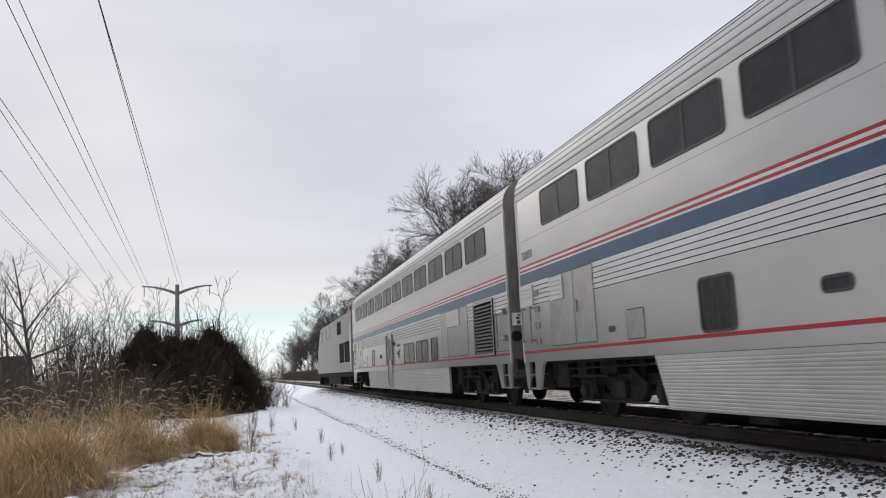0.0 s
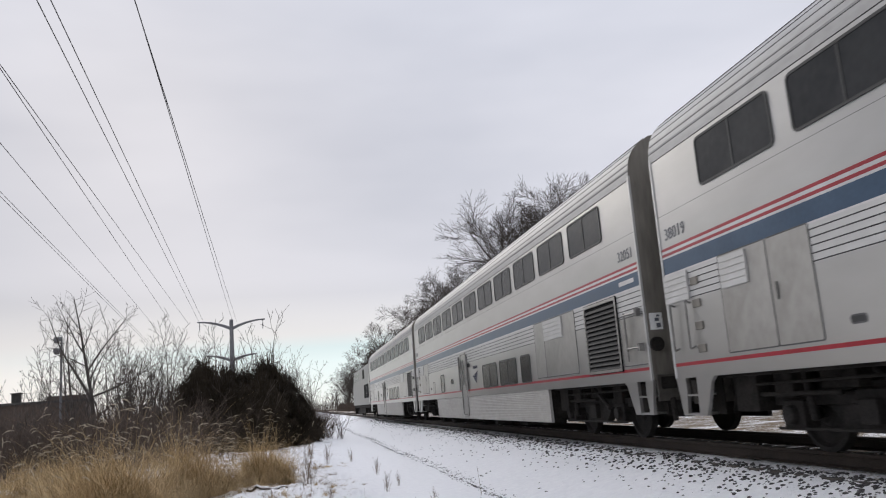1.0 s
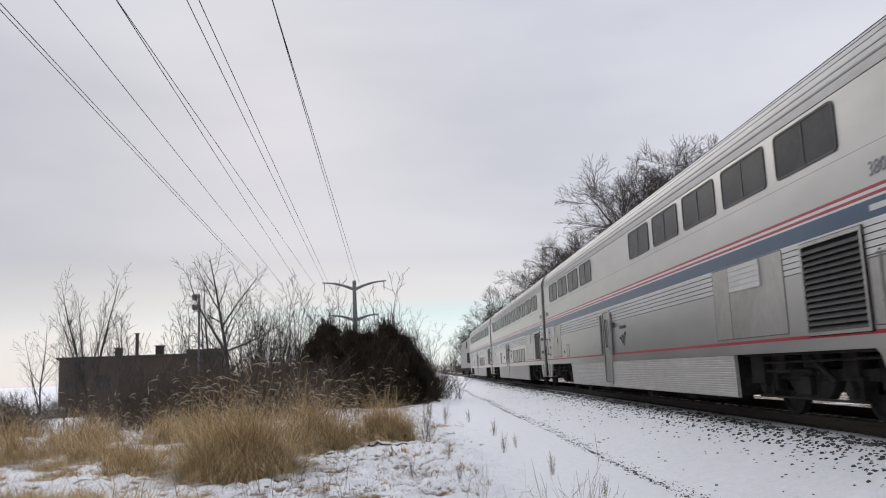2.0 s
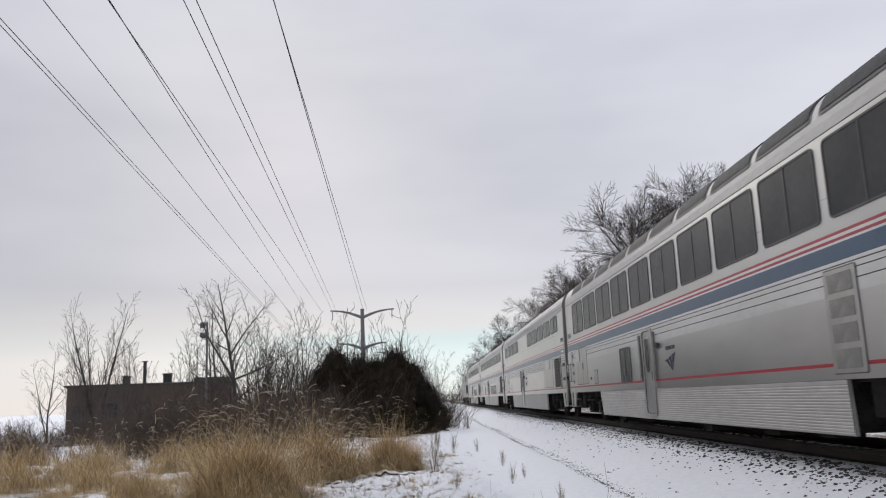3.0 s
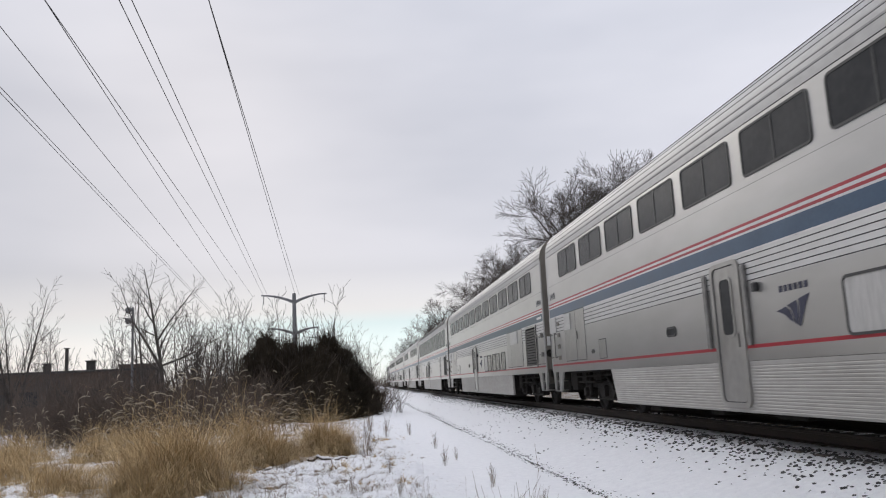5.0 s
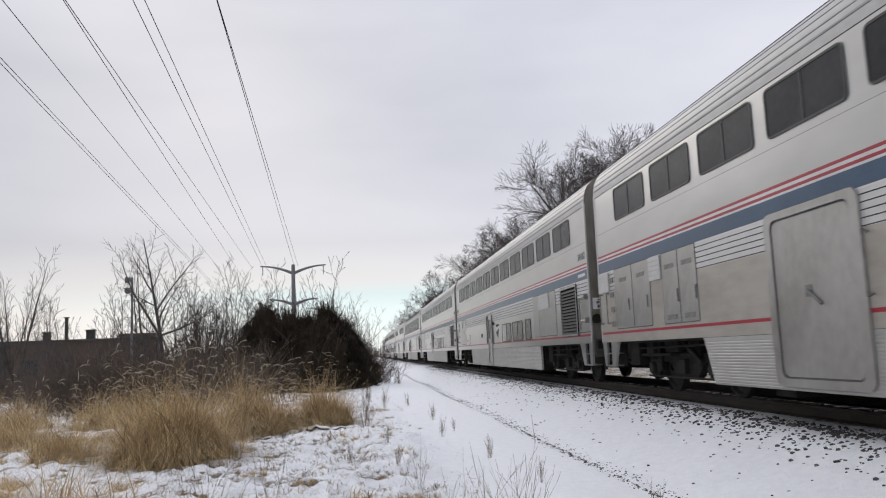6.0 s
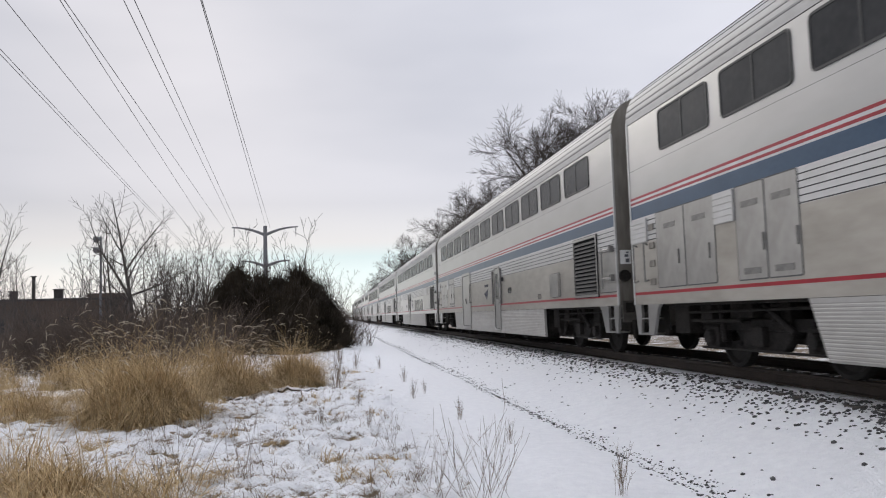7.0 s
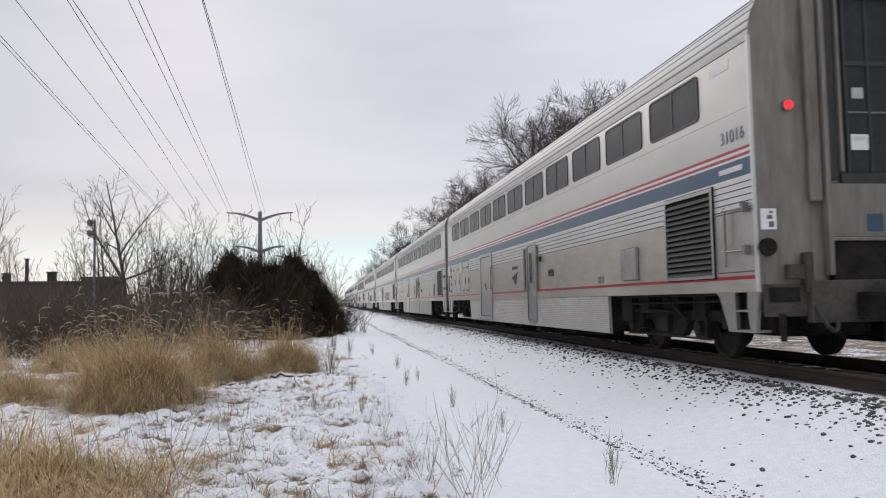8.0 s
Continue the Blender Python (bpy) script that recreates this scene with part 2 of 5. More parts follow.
def ground_material():
    """Wind-packed snow over brown litter: the litter shows in uneven patches among the grass, in hollows where its
    brown also stands in for shade, and thinly on the track bank.
    """
    m = bpy.data.materials.new("snowy_ground")
    m.use_nodes = True
    t = m.node_tree
    b = t.nodes["Principled BSDF"]
    k = t.links.new
    co = t.nodes.new("ShaderNodeTexCoord")
    xyz = t.nodes.new("ShaderNodeSeparateXYZ")
    k(co.outputs["Object"], xyz.inputs[0])

    def noise_at(scale, detail=5, rough=0.55):
        n = t.nodes.new("ShaderNodeTexNoise")
        n.inputs["Scale"].default_value, n.inputs["Detail"].default_value, n.inputs["Roughness"].default_value = scale, detail, rough
        k(co.outputs["Object"], n.inputs["Vector"])
        return n.outputs["Fac"]

    def ramp_of(value, *stops):
        r = t.nodes.new("ShaderNodeValToRGB")
        r.color_ramp.elements[0].position, r.color_ramp.elements[0].color = stops[0][0], (*stops[0][1], 1)
        r.color_ramp.elements[1].position, r.color_ramp.elements[1].color = stops[-1][0], (*stops[-1][1], 1)
        for at, c in stops[1:-1]:
            r.color_ramp.elements.new(at).color = (*c, 1)
        k(value, r.inputs["Fac"])
        return r.outputs["Color"]

    def maths(op, a, c):
        n = t.nodes.new("ShaderNodeMath")
        n.operation = op
        for i, v in enumerate((a, c)):
            if isinstance(v, (int, float)):
                n.inputs[i].default_value = v
            else:
                k(v, n.inputs[i])
        return n.outputs[0]

    big, mid, fine = noise_at(0.9), noise_at(8.0, 6, 0.65), noise_at(55, 3)
    # how grassy the ground is across the strip: rough verge, open path, stony bank
    across = t.nodes.new("ShaderNodeMapRange")
    across.inputs["From Min"].default_value, across.inputs["From Max"].default_value = -12, 12
    k(xyz.outputs["X"], across.inputs["Value"])
    bare = ramp_of(across.outputs["Result"], (0.0, (0.5,) * 3), (0.42, (0.60,) * 3), (0.50, (0.515,) * 3), (0.553, (0.42,) * 3), (0.57, (0.10,) * 3), (0.625, (0.10,) * 3), (0.635, (0.26,) * 3), (0.645, (0.1,) * 3), (0.70, (0.14,) * 3), (0.74, (0.44,) * 3), (0.80, (0.66,) * 3), (0.92, (0.74,) * 3), (1.0, (0.74,) * 3))
    sep = t.nodes.new("ShaderNodeSeparateColor")
    k(bare, sep.inputs[0])
    mixed = maths("ADD", maths("MULTIPLY", big, 0.35), maths("ADD", maths("MULTIPLY", mid, 0.4), maths("MULTIPLY", fine, 0.25)))
    # Litter thickens in the verge's hollows and paints their shading as well.
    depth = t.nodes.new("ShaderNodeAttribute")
    depth.attribute_name = "lump_height"
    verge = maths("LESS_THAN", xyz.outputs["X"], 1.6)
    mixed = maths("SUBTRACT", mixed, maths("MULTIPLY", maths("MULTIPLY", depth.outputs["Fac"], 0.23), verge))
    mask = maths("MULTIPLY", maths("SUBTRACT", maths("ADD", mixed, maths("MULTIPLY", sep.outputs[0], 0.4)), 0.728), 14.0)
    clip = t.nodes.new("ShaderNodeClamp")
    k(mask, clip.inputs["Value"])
    snow = ramp_of(mid, (0.3, (0.815, 0.815, 0.83)), (0.7, (0.905, 0.905, 0.91)))
    litter = ramp_of(fine, (0.35, (0.075, 0.053, 0.034)), (0.65, (0.24, 0.175, 0.105)))
    mx = t.nodes.new("ShaderNodeMix")
    mx.data_type = "RGBA"
    k(clip.outputs[0], mx.inputs[0])
    k(snow, mx.inputs[6])
    k(litter, mx.inputs[7])
    k(mx.outputs[2], b.inputs["Base Color"])
    b.inputs["Roughness"].default_value = 0.8
    b.inputs["Specular IOR Level"].default_value = 0.2
    bp = t.nodes.new("ShaderNodeBump")
    bp.inputs["Strength"].default_value, bp.inputs["Distance"].default_value = 1.0, 0.07
    k(maths("ADD", mid, maths("MULTIPLY", fine, 0.5)), bp.inputs["Height"])
    k(bp.outputs["Normal"], b.inputs["Normal"])
    return m


GROUND = ground_material()


# ---- mesh helpers ----
class Geo:
    """Vertices and faces gathered for one mesh."""

    def __init__(self):
        self.v, self.f, self.m = [], [], []

    def face(self, ids, mat=0):
        self.f.append(ids)
        self.m.append(mat)

    def box(self, x0, x1, y0, y1, z0, z1, mat=0):
        n = len(self.v)
        self.v += [(x, y, z) for z in (z0, z1) for y in (y0, y1) for x in (x0, x1)]
        for q in ((0, 2, 3, 1), (4, 5, 7, 6), (0, 1, 5, 4), (2, 6, 7, 3), (0, 4, 6, 2), (1, 3, 7, 5)):
            self.face([n + i for i in q], mat)
        return self

    def prism(self, ring, place, mat=0):
        """A slab between the outline at depth 0 and at depth 1; place(u, v, side) gives the point."""
        n, c = len(self.v), len(ring)
        self.v += [place(u, w, s) for s in (0, 1) for u, w in ring]
        self.face([n + i for i in range(c)][::-1], mat)
        self.face([n + c + i for i in range(c)], mat)
        for i in range(c):
            j = (i + 1) % c
            self.face([n + i, n + j, n + c + j, n + c + i], mat)
        return self

    def hoop(self, outer, inner, place, mat=0):
        """A frame: the slab between two outlines of as many points."""
        n, c = len(self.v), len(outer)
        self.v += [place(u, w, s) for s in (0, 1) for ring in (outer, inner) for u, w in ring]
        for i in range(c):
            j = (i + 1) % c
            o0, i0, o1, i1 = n, n + c, n + 2 * c, n + 3 * c
            self.face([o1 + i, o1 + j, i1 + j, i1 + i], mat)
            self.face([o0 + i, i0 + i, i0 + j, o0 + j], mat)
            self.face([o0 + i, o0 + j, o1 + j, o1 + i], mat)
            self.face([i0 + i, i1 + i, i1 + j, i0 + j], mat)
        return self

    def tube(self, a, b, r0, r1, sides=4, mat=0, cap=False):
        a, b = Vector(a), Vector(b)
        d = b - a
        if d.length < 1e-6:
            return self
        d.normalize()
        u = d.cross(Vector((0, 0, 1)) if abs(d.z) < 0.9 else Vector((1, 0, 0))).normalized()
        w = d.cross(u)
        n = len(self.v)
        for p, r in ((a, r0), (b, r1)):
            for i in range(sides):
                t = 2 * math.pi * i / sides
                self.v.append(tuple(p + r * (math.cos(t) * u + math.sin(t) * w)))
        for i in range(sides):
            j = (i + 1) % sides
            self.face([n + i, n + j, n + sides + j, n + sides + i], mat)
        if cap:
            self.face([n + i for i in range(sides)][::-1], mat)
            self.face([n + sides + i for i in range(sides)], mat)
        return self

    def path(self, points, radii, sides=4, mat=0):
        """One unbroken bent tube through the points."""
        pts = [Vector(p) for p in points]
        n = len(self.v)
        u = None
        for i, (p, r) in enumerate(zip(pts, radii)):
            d = (pts[min(i + 1, len(pts) - 1)] - pts[max(i - 1, 0)]).normalized()
            if u is None:
                u = d.cross(Vector((0, 0, 1)) if abs(d.z) < 0.9 else Vector((1, 0, 0)))
            u = (u - d * u.dot(d)).normalized()
            w = d.cross(u)
            for k in range(sides):
                t = 2 * math.pi * k / sides
                self.v.append(tuple(p + r * (math.cos(t) * u + math.sin(t) * w)))
        for i in range(len(pts) - 1):
            for k in range(sides):
                j = (k + 1) % sides
                a = n + i * sides
                self.face([a + k, a + j, a + sides + j, a + sides + k], mat)
        return self

    def mesh(self, name, *mats, smooth=False, bevel=0.0):
        me = bpy.data.meshes.new(name)
        me.from_pydata(self.v, [], self.f)
        for m in mats:
            me.materials.append(m)
        me.polygons.foreach_set("material_index", self.m)
        if smooth:
            me.polygons.foreach_set("use_smooth", [True] * len(self.f))
        if bevel:
            bm = bmesh.new()
            bm.from_mesh(me)
            sharp = [e for e in bm.edges if len(e.link_faces) == 2 and e.calc_face_angle(0) > 0.6]
            bmesh.ops.bevel(bm, geom=sharp, offset=bevel, segments=1, affect="EDGES", clamp_overlap=True)
            bm.to_mesh(me)
            bm.free()
        me.update()
        return me


def rounded(w, h, r, steps=4):
    """A rounded rectangle round the origin."""
    ring = []
    for cx, cy, a0 in ((w / 2 - r, h / 2 - r, 0), (-w / 2 + r, h / 2 - r, 90), (-w / 2 + r, -h / 2 + r, 180), (w / 2 - r, -h / 2 + r, 270)):
        for i in range(steps + 1):
            a = radians(a0 + 90 * i / steps)
            ring.append((cx + r * math.cos(a), cy + r * math.sin(a)))
    return ring


def thing(name, label, category, group="", m=None):
    """A top-level thing: an Empty at its base."""
    ob = tagged(new(name), label, category, group)
    ob.empty_display_size = 0.2
    if m is not None:
        ob.matrix_basis = m
    return ob


def part(name, mesh, parent, label="", at=None):
    ob = new(name, mesh)
    ob.parent = parent
    if at is not None:
        ob.matrix_basis = at
    return tagged(ob, label)


MADE = {}


def once(key, make):
    if key not in MADE:
        MADE[key] = make()
    return MADE[key]

# ---- ground, one sheet to the horizon ----
TRACK_X, RAIL_Z = 6.80, 0.68


def bank(x):
    """Height of the ground across the line: verge, path, ballast shoulder, far side."""
    pts = ((-400, 0.0), (-3, 0.05), (0.6, 0.08), (1.4, 0.02), (1.65, -0.03), (1.9, -0.03), (2.1, 0.01), (3.0, -0.02), (3.25, -0.06), (3.5, 0.0), (4.0, 0.10), (5.55, 0.47), (6.0, 0.50), (6.16, 0.46), (7.44, 0.46), (7.6, 0.50), (8.3, 0.45), (10.0, 0.0), (400, 0.0))
    for (x0, z0), (x1, z1) in zip(pts, pts[1:]):
        if x <= x1:
            return z0 + (z1 - z0) * (x - x0) / (x1 - x0)
    return 0.0


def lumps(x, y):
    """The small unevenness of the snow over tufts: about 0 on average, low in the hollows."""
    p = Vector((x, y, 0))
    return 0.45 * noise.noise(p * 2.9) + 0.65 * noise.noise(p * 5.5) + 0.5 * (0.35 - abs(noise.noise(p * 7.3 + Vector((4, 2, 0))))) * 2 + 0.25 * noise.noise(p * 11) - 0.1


def ground_height(x, y):
    z = bank(x)
    near = max(0.0, 1 - max(0, math.hypot(x, y) - 30) / 40)
    if near > 0:
        rough = 1.0 if x < 0.9 else max(0.18, 1.0 - 1.4 * (x - 0.9))
        z += near * rough * (0.05 * noise.noise(Vector((x, y, 0)) * 1.1) + 0.12 * lumps(x, y))
        if x < 1.0:
            z += near * 0.10 * noise.noise(Vector((x, y, 0)) * 0.35)
    return z


def steps(stops):
    out = []
    for a, b, d in stops:
        n = max(1, round((b - a) / d))
        out += [a + (b - a) * i / n for i in range(n)]
    return out + [stops[-1][1]]


def build_ground():
    xs = steps(((-900, -60, 84), (-60, -14, 4), (-14, -7, 0.4), (-7, -3, 0.11), (-3, 1.6, 0.065), (1.6, 3.0, 0.2), (3.0, 5.9, 0.1), (5.9, 9, 0.5), (9, 40, 4), (40, 900, 86)))
    ys = steps(((-300, -10, 29), (-10, 2, 1.0), (2, 4, 0.3), (4, 15, 0.07), (15, 26, 0.16), (26, 50, 0.6), (50, 100, 4), (100, 1500, 70)))
    w = len(xs)
    v = [(x, y, ground_height(x, y)) for y in ys for x in xs]
    f = [(j * w + i, j * w + i + 1, (j + 1) * w + i + 1, (j + 1) * w + i) for j in range(len(ys) - 1) for i in range(w - 1)]
    me = bpy.data.meshes.new("ground")
    me.from_pydata(v, [], f)
    me.polygons.foreach_set("use_smooth", [True] * len(f))
    me.materials.append(GROUND)
    cover = me.attributes.new("lump_height", "FLOAT", "POINT")
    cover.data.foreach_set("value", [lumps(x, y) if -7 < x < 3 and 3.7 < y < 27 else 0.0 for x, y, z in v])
    return tagged(new("ground", me), "trodden snow over dead grass and track ballast", "ground", kind="structure")


ground = build_ground()

# ---- railway track ----
RAIL_RING = ((-0.07, 0), (0.07, 0), (0.07, 0.012), (0.012, 0.03), (0.010, 0.125), (0.036, 0.135), (0.036, 0.168), (0.028, 0.175), (-0.028, 0.175), (-0.036, 0.168), (-0.036, 0.135), (-0.010, 0.125), (-0.012, 0.03), (-0.07, 0.012))
track = tagged(new("railway_track"), "rusty steel rails on snow-dusted ballast", "railway track", kind="structure")
for side in (-0.755, 0.755):
    g = Geo()
    g.prism(RAIL_RING, lambda u, w, s: (TRACK_X + side + u, -120 + 900 * s, RAIL_Z - 0.175 + w))
    part("rail", g.mesh("rail", RAILRUST), track)


# ---- double-deck rail cars ----
SKIN = -1.55
LENGTH = 25.9
END = 0.39


def on_side(depth, base=0.0):
    """Places an outline (u towards the car's tail, v up) on the side facing the path."""
    return lambda u, w, s: (-(base + depth * s), -u, w)


def side_ring(grooves=(2.04, 2.123, 2.206, 2.289, 2.372)):
    """The side and roof outline from the sill up: (x, z, material of the stretch that follows)."""
    plain, grove, white, red, blue, roof, rib = 0, 1, 2, 3, 4, 6, 7
    pts = [(SKIN, 0.97, plain), (SKIN, 1.134, red), (SKIN, 1.182, plain)]

    def groove(z, after=plain):
        pts.append((SKIN, z - 0.007, grove))
        pts.append((SKIN + 0.012, z - 0.004, grove))
        pts.append((SKIN + 0.012, z + 0.004, grove))
        pts.append((SKIN, z + 0.007, after))

    pts.append((SKIN, 2.028, rib))
    for z in grooves:
        groove(z, rib)
    pts += [(SKIN, 2.43, white), (SKIN, 2.452, blue), (SKIN, 2.675, white), (SKIN, 2.705, red), (SKIN, 2.745, white), (SKIN, 2.785, red), (SKIN, 2.825, plain)]
    pts.append((SKIN, 3.296, grove))
    pts.append((SKIN, 3.302, plain))
    groove(4.135, roof)
    a = 0.0
    arc = []
    for i in range(40):
        t = math.pi / 2 * i / 39
        arc.append((SKIN * math.cos(t) ** 0.55, 4.17 + 0.80 * math.sin(t) ** 0.82))
    run = 0.0
    for (x0, z0), (x1, z1) in zip(arc, arc[1:]):
        run += math.hypot(x1 - x0, z1 - z0)
        if run > 0.105 and x0 < -0.45:
            run = 0.0
            pts += [(x0, z0, grove), (x0 + 0.012, z0 + 0.002, grove)]
            pts.append((x0 + 0.008, z0 + 0.017, roof))
        else:
            pts.append((x0, z0, roof))
    pts.append((0.0, 4.97, roof))
    return pts


def shell_mesh(glazed=False):
    g = Geo()
    ring = side_ring((2.19, 2.32, 2.40)) if glazed else side_ring()
    if glazed:
        ring = [p for p in ring if p[1] < 4.18] + [(SKIN * math.cos(t) ** 0.55, 4.17 + 0.80 * math.sin(t) ** 0.82, 6) for t in [math.pi / 2 * i / 16 for i in range(1, 16)]] + [(0.0, 4.97, 0)]
    half = len(ring)
    full = [(x, z) for x, z, m in ring] + [(-x, z) for x, z, m in ring[::-1][1:]]
    mats = [m for x, z, m in ring[:-1]] + [m for x, z, m in ring[::-1][1:]]
    n = len(full)
    g.v = [(x, -END, z) for x, z in full] + [(x, -(LENGTH - END), z) for x, z in full]
    for i in range(n - 1):
        g.face([i, n + i, n + i + 1, i + 1], mats[i])
        if mats[i] == 0 and max(full[i][1], full[i + 1][1]) < 2.05:
            g.m[-1] = 8
    g.face([n - 1, 2 * n - 1, n, 0], 5)
    g.face(list(range(n)), 5)
    g.face([n + i for i in range(n)][::-1], 5)
    return g.mesh("shell", STEEL, GROOVE, WHITE, RED, BLUE, ENDWALL, ROOF, RIB, STEEL)


def skirt_mesh(front=5.55, tail=20.2):
    """The fluted skirt between the wheel wells; its leading edge leans."""
    g = Geo()
    rows = [(0.27, 0.012)]
    z = 0.30
    while z < 0.93:
        rows += [(z, 0.0), (z + 0.008, 0.0035), (z + 0.014, 0.0035), (z + 0.022, 0.0)]
        z += 0.042
    rows += [(0.965, 0.0)]
    for zz, dd in rows:
        lean = 0.30 * (0.965 - zz) / 0.7
        g.v += [(SKIN + dd, -(front + lean), zz), (SKIN + dd, -(tail + lean * 0.15), zz)]
    k = len(rows)
    for i in range(k - 1):
        g.face([2 * i, 2 * i + 1, 2 * i + 3, 2 * i + 2], 0)
    n = len(g.v)
    for zz, lean in ((0.27, 0.30), (0.965, 0.0)):
        g.v += [(SKIN + 0.06, -(front + lean), zz), (SKIN + 0.06, -(tail + lean * 0.15), zz)]
    g.face([n, n + 1, n + 3, n + 2], 1)
    g.face([0, 1, n + 1, n], 1)
    g.face([0, n, n + 2, 2 * k - 2], 0)
    g.face([1, 2 * k - 1, n + 3, n + 1], 0)
    return g.mesh("skirt", SKIRT, GROOVE)


def window_meshes(w, h, r):
    ring = lambda k: rounded(w - 2 * k, h - 2 * k, max(0.01, r - k))
    frame = Geo().hoop(ring(0), ring(0.032), on_side(0.014)).mesh("window_frame", RUBBER)
    frame_bar = Geo().hoop(ring(0), ring(0.032), on_side(0.014)).box(-0.013, 0.0, -0.016, 0.016, -h / 2 + 0.02, h / 2 - 0.02).mesh("window_frame", RUBBER)
    half = []
    for s in (-1, 1):
        pane = [(min(u, -0.016) if s < 0 else max(u, 0.016), v) for u, v in rounded(w - 0.06, h - 0.06, max(0.01, r - 0.03))]
        half.append(Geo().prism(pane, on_side(0.006)).mesh("pane", GLASS))
    whole = Geo().prism(rounded(w - 0.06, h - 0.06, max(0.01, r - 0.03)), on_side(0.006)).mesh("pane", GLASS)
    return frame, frame_bar, half, whole


def add_window(car, d, z, w=1.71, h=0.66, r=0.09, split=True, dressed=""):
    frame, barred, half, whole = once(("window", w, h, r), lambda: window_meshes(w, h, r))
    win = part("window", barred if split else frame, car, at=pose(SKIN, -(d + w / 2), z))
    for me in (half if split else [whole]):
        p = part("pane", me, win)
        if dressed:
            p.material_slots[0].link = "OBJECT"
            p.material_slots[0].material = CURTAIN if dressed == "curtain" and me is half[0] else DIMGLASS
    return win


def flat_panel(name, car, d0, d1, z0, z1, mat=None, depth=0.007, r=0.02, label="", key=None):
    """A flush door or cover on the side, with a dark shut line round it."""
    w, h = d1 - d0, z1 - z0
    me = once((name, round(w, 3), round(h, 3), depth, mat and mat.name), lambda: Geo().prism(rounded(w, h, r, 2), on_side(depth)).hoop(rounded(w + 0.034, h + 0.034, r + 0.015, 2), rounded(w, h, r, 2), on_side(0.005), 1).mesh(name, mat or PANEL, GROOVE))
    return part(name, me, car, label, pose(SKIN, -(d0 + d1) / 2, (z0 + z1) / 2))


def ribbed_panel(car, d0, d1, z0, z1):
    def make():
        w, h = d1 - d0, z1 - z0
        n = max(2, round(h / 0.083))
        ring = [(0.0, -h / 2)]
        for i in range(n):
            a, b = -h / 2 + i * h / n, -h / 2 + (i + 1) * h / n
            ring += [(-0.02, a), (-0.02, a + 0.006), (-0.03, a + 0.008), (-0.03, b - 0.004), (-0.02, b - 0.002)]
        ring += [(-0.02, h / 2), (0.0, h / 2)]
        g = Geo().prism(ring, lambda u, q, s: (u, (s - 0.5) * w, q))
        return g.mesh("fluted_panel", RIB)
    return part("fluted_panel", once(("rib", round(d1 - d0, 3), round(z1 - z0, 3)), make), car, at=pose(SKIN, -(d0 + d1) / 2, (z0 + z1) / 2))


def handle(owner, u, z, tall=0.16):
    me = once(("handle", tall), lambda: Geo().box(-0.02, 0, -0.011, 0.011, -tall / 2, tall / 2).mesh("handle", HANDRAIL, bevel=0.004))
    part("handle", me, owner, "dark recessed handle", pose(-0.006, -u, z))


def grab_rail(car, d, z0, z1):
    me = once(("grab", round(z1 - z0, 2)), lambda: Geo().tube((-0.07, 0, 0), (-0.07, 0, z1 - z0), 0.014, 0.014, 6).tube((0, 0, 0.03), (-0.07, 0, 0.0), 0.014, 0.014, 6).tube((0, 0, z1 - z0 - 0.03), (-0.07, 0, z1 - z0), 0.014, 0.014, 6).mesh("grab_rail", HANDRAIL))
    part("grab_rail", me, car, at=pose(SKIN, -d, z0))


def entrance(car, d0, d1, leaf_z0=0.40, leaf_z1=2.33):
    """Boarding door: raised surround, leaf with a tall rounded window, dark guard strips on both sides."""
    w, h, zc, yc = d1 - d0, leaf_z1 - leaf_z0, (leaf_z0 + leaf_z1) / 2, -(d0 + d1) / 2

    def make_frame():
        g = Geo()
        g.hoop(rounded(w + 0.16, h + 0.12, 0.12), rounded(w, h, 0.10), on_side(0.03))
        g.hoop(rounded(w, h, 0.10), rounded(w - 0.03, h - 0.03, 0.09), on_side(0.02), 1)
        return g.mesh("door_surround", PANEL, GROOVE)

    def make_leaf():
        g = Geo().prism(rounded(w - 0.03, h - 0.03, 0.09), on_side(0.012))
        g.hoop(rounded(0.40, 0.86, 0.10), rounded(0.33, 0.79, 0.08), lambda u, q, s: (-(0.012 + 0.016 * s), -u, q + 0.38))
        return g.mesh("door_leaf", PANEL)

    frame = part("entrance_door", once(("ent", w), make_frame), car, "grey boarding door with a tall rounded window", pose(SKIN, yc, zc))
    leaf = part("door_leaf", once(("leaf", w), make_leaf), frame)
    part("pane", once("leafpane", lambda: Geo().prism(rounded(0.33, 0.79, 0.08), lambda u, q, s: (-0.013 - 0.006 * s, -u, q + 0.38)).mesh("pane", GLASS)), frame)
    handle(frame, 0.26, -0.1, 0.2)
    strip = once("strip", lambda: Geo().box(-0.05, 0, -0.045, 0.045, -0.55, 0.55).mesh("guard_strip", HANDRAIL, bevel=0.01))
    part("door_lamp", once("doorlamp", lambda: Geo().box(-0.07, 0, -0.05, 0.05, -0.06, 0.06).mesh("door_lamp", RUBBER, bevel=0.012)), car, "small dark signal lamp", pose(SKIN, -(d1 + 0.52), 1.93))
    for d in (d0 - 0.28, d1 + 0.22):
        part("guard_strip", strip, car, at=pose(SKIN, -d, zc + 0.36))


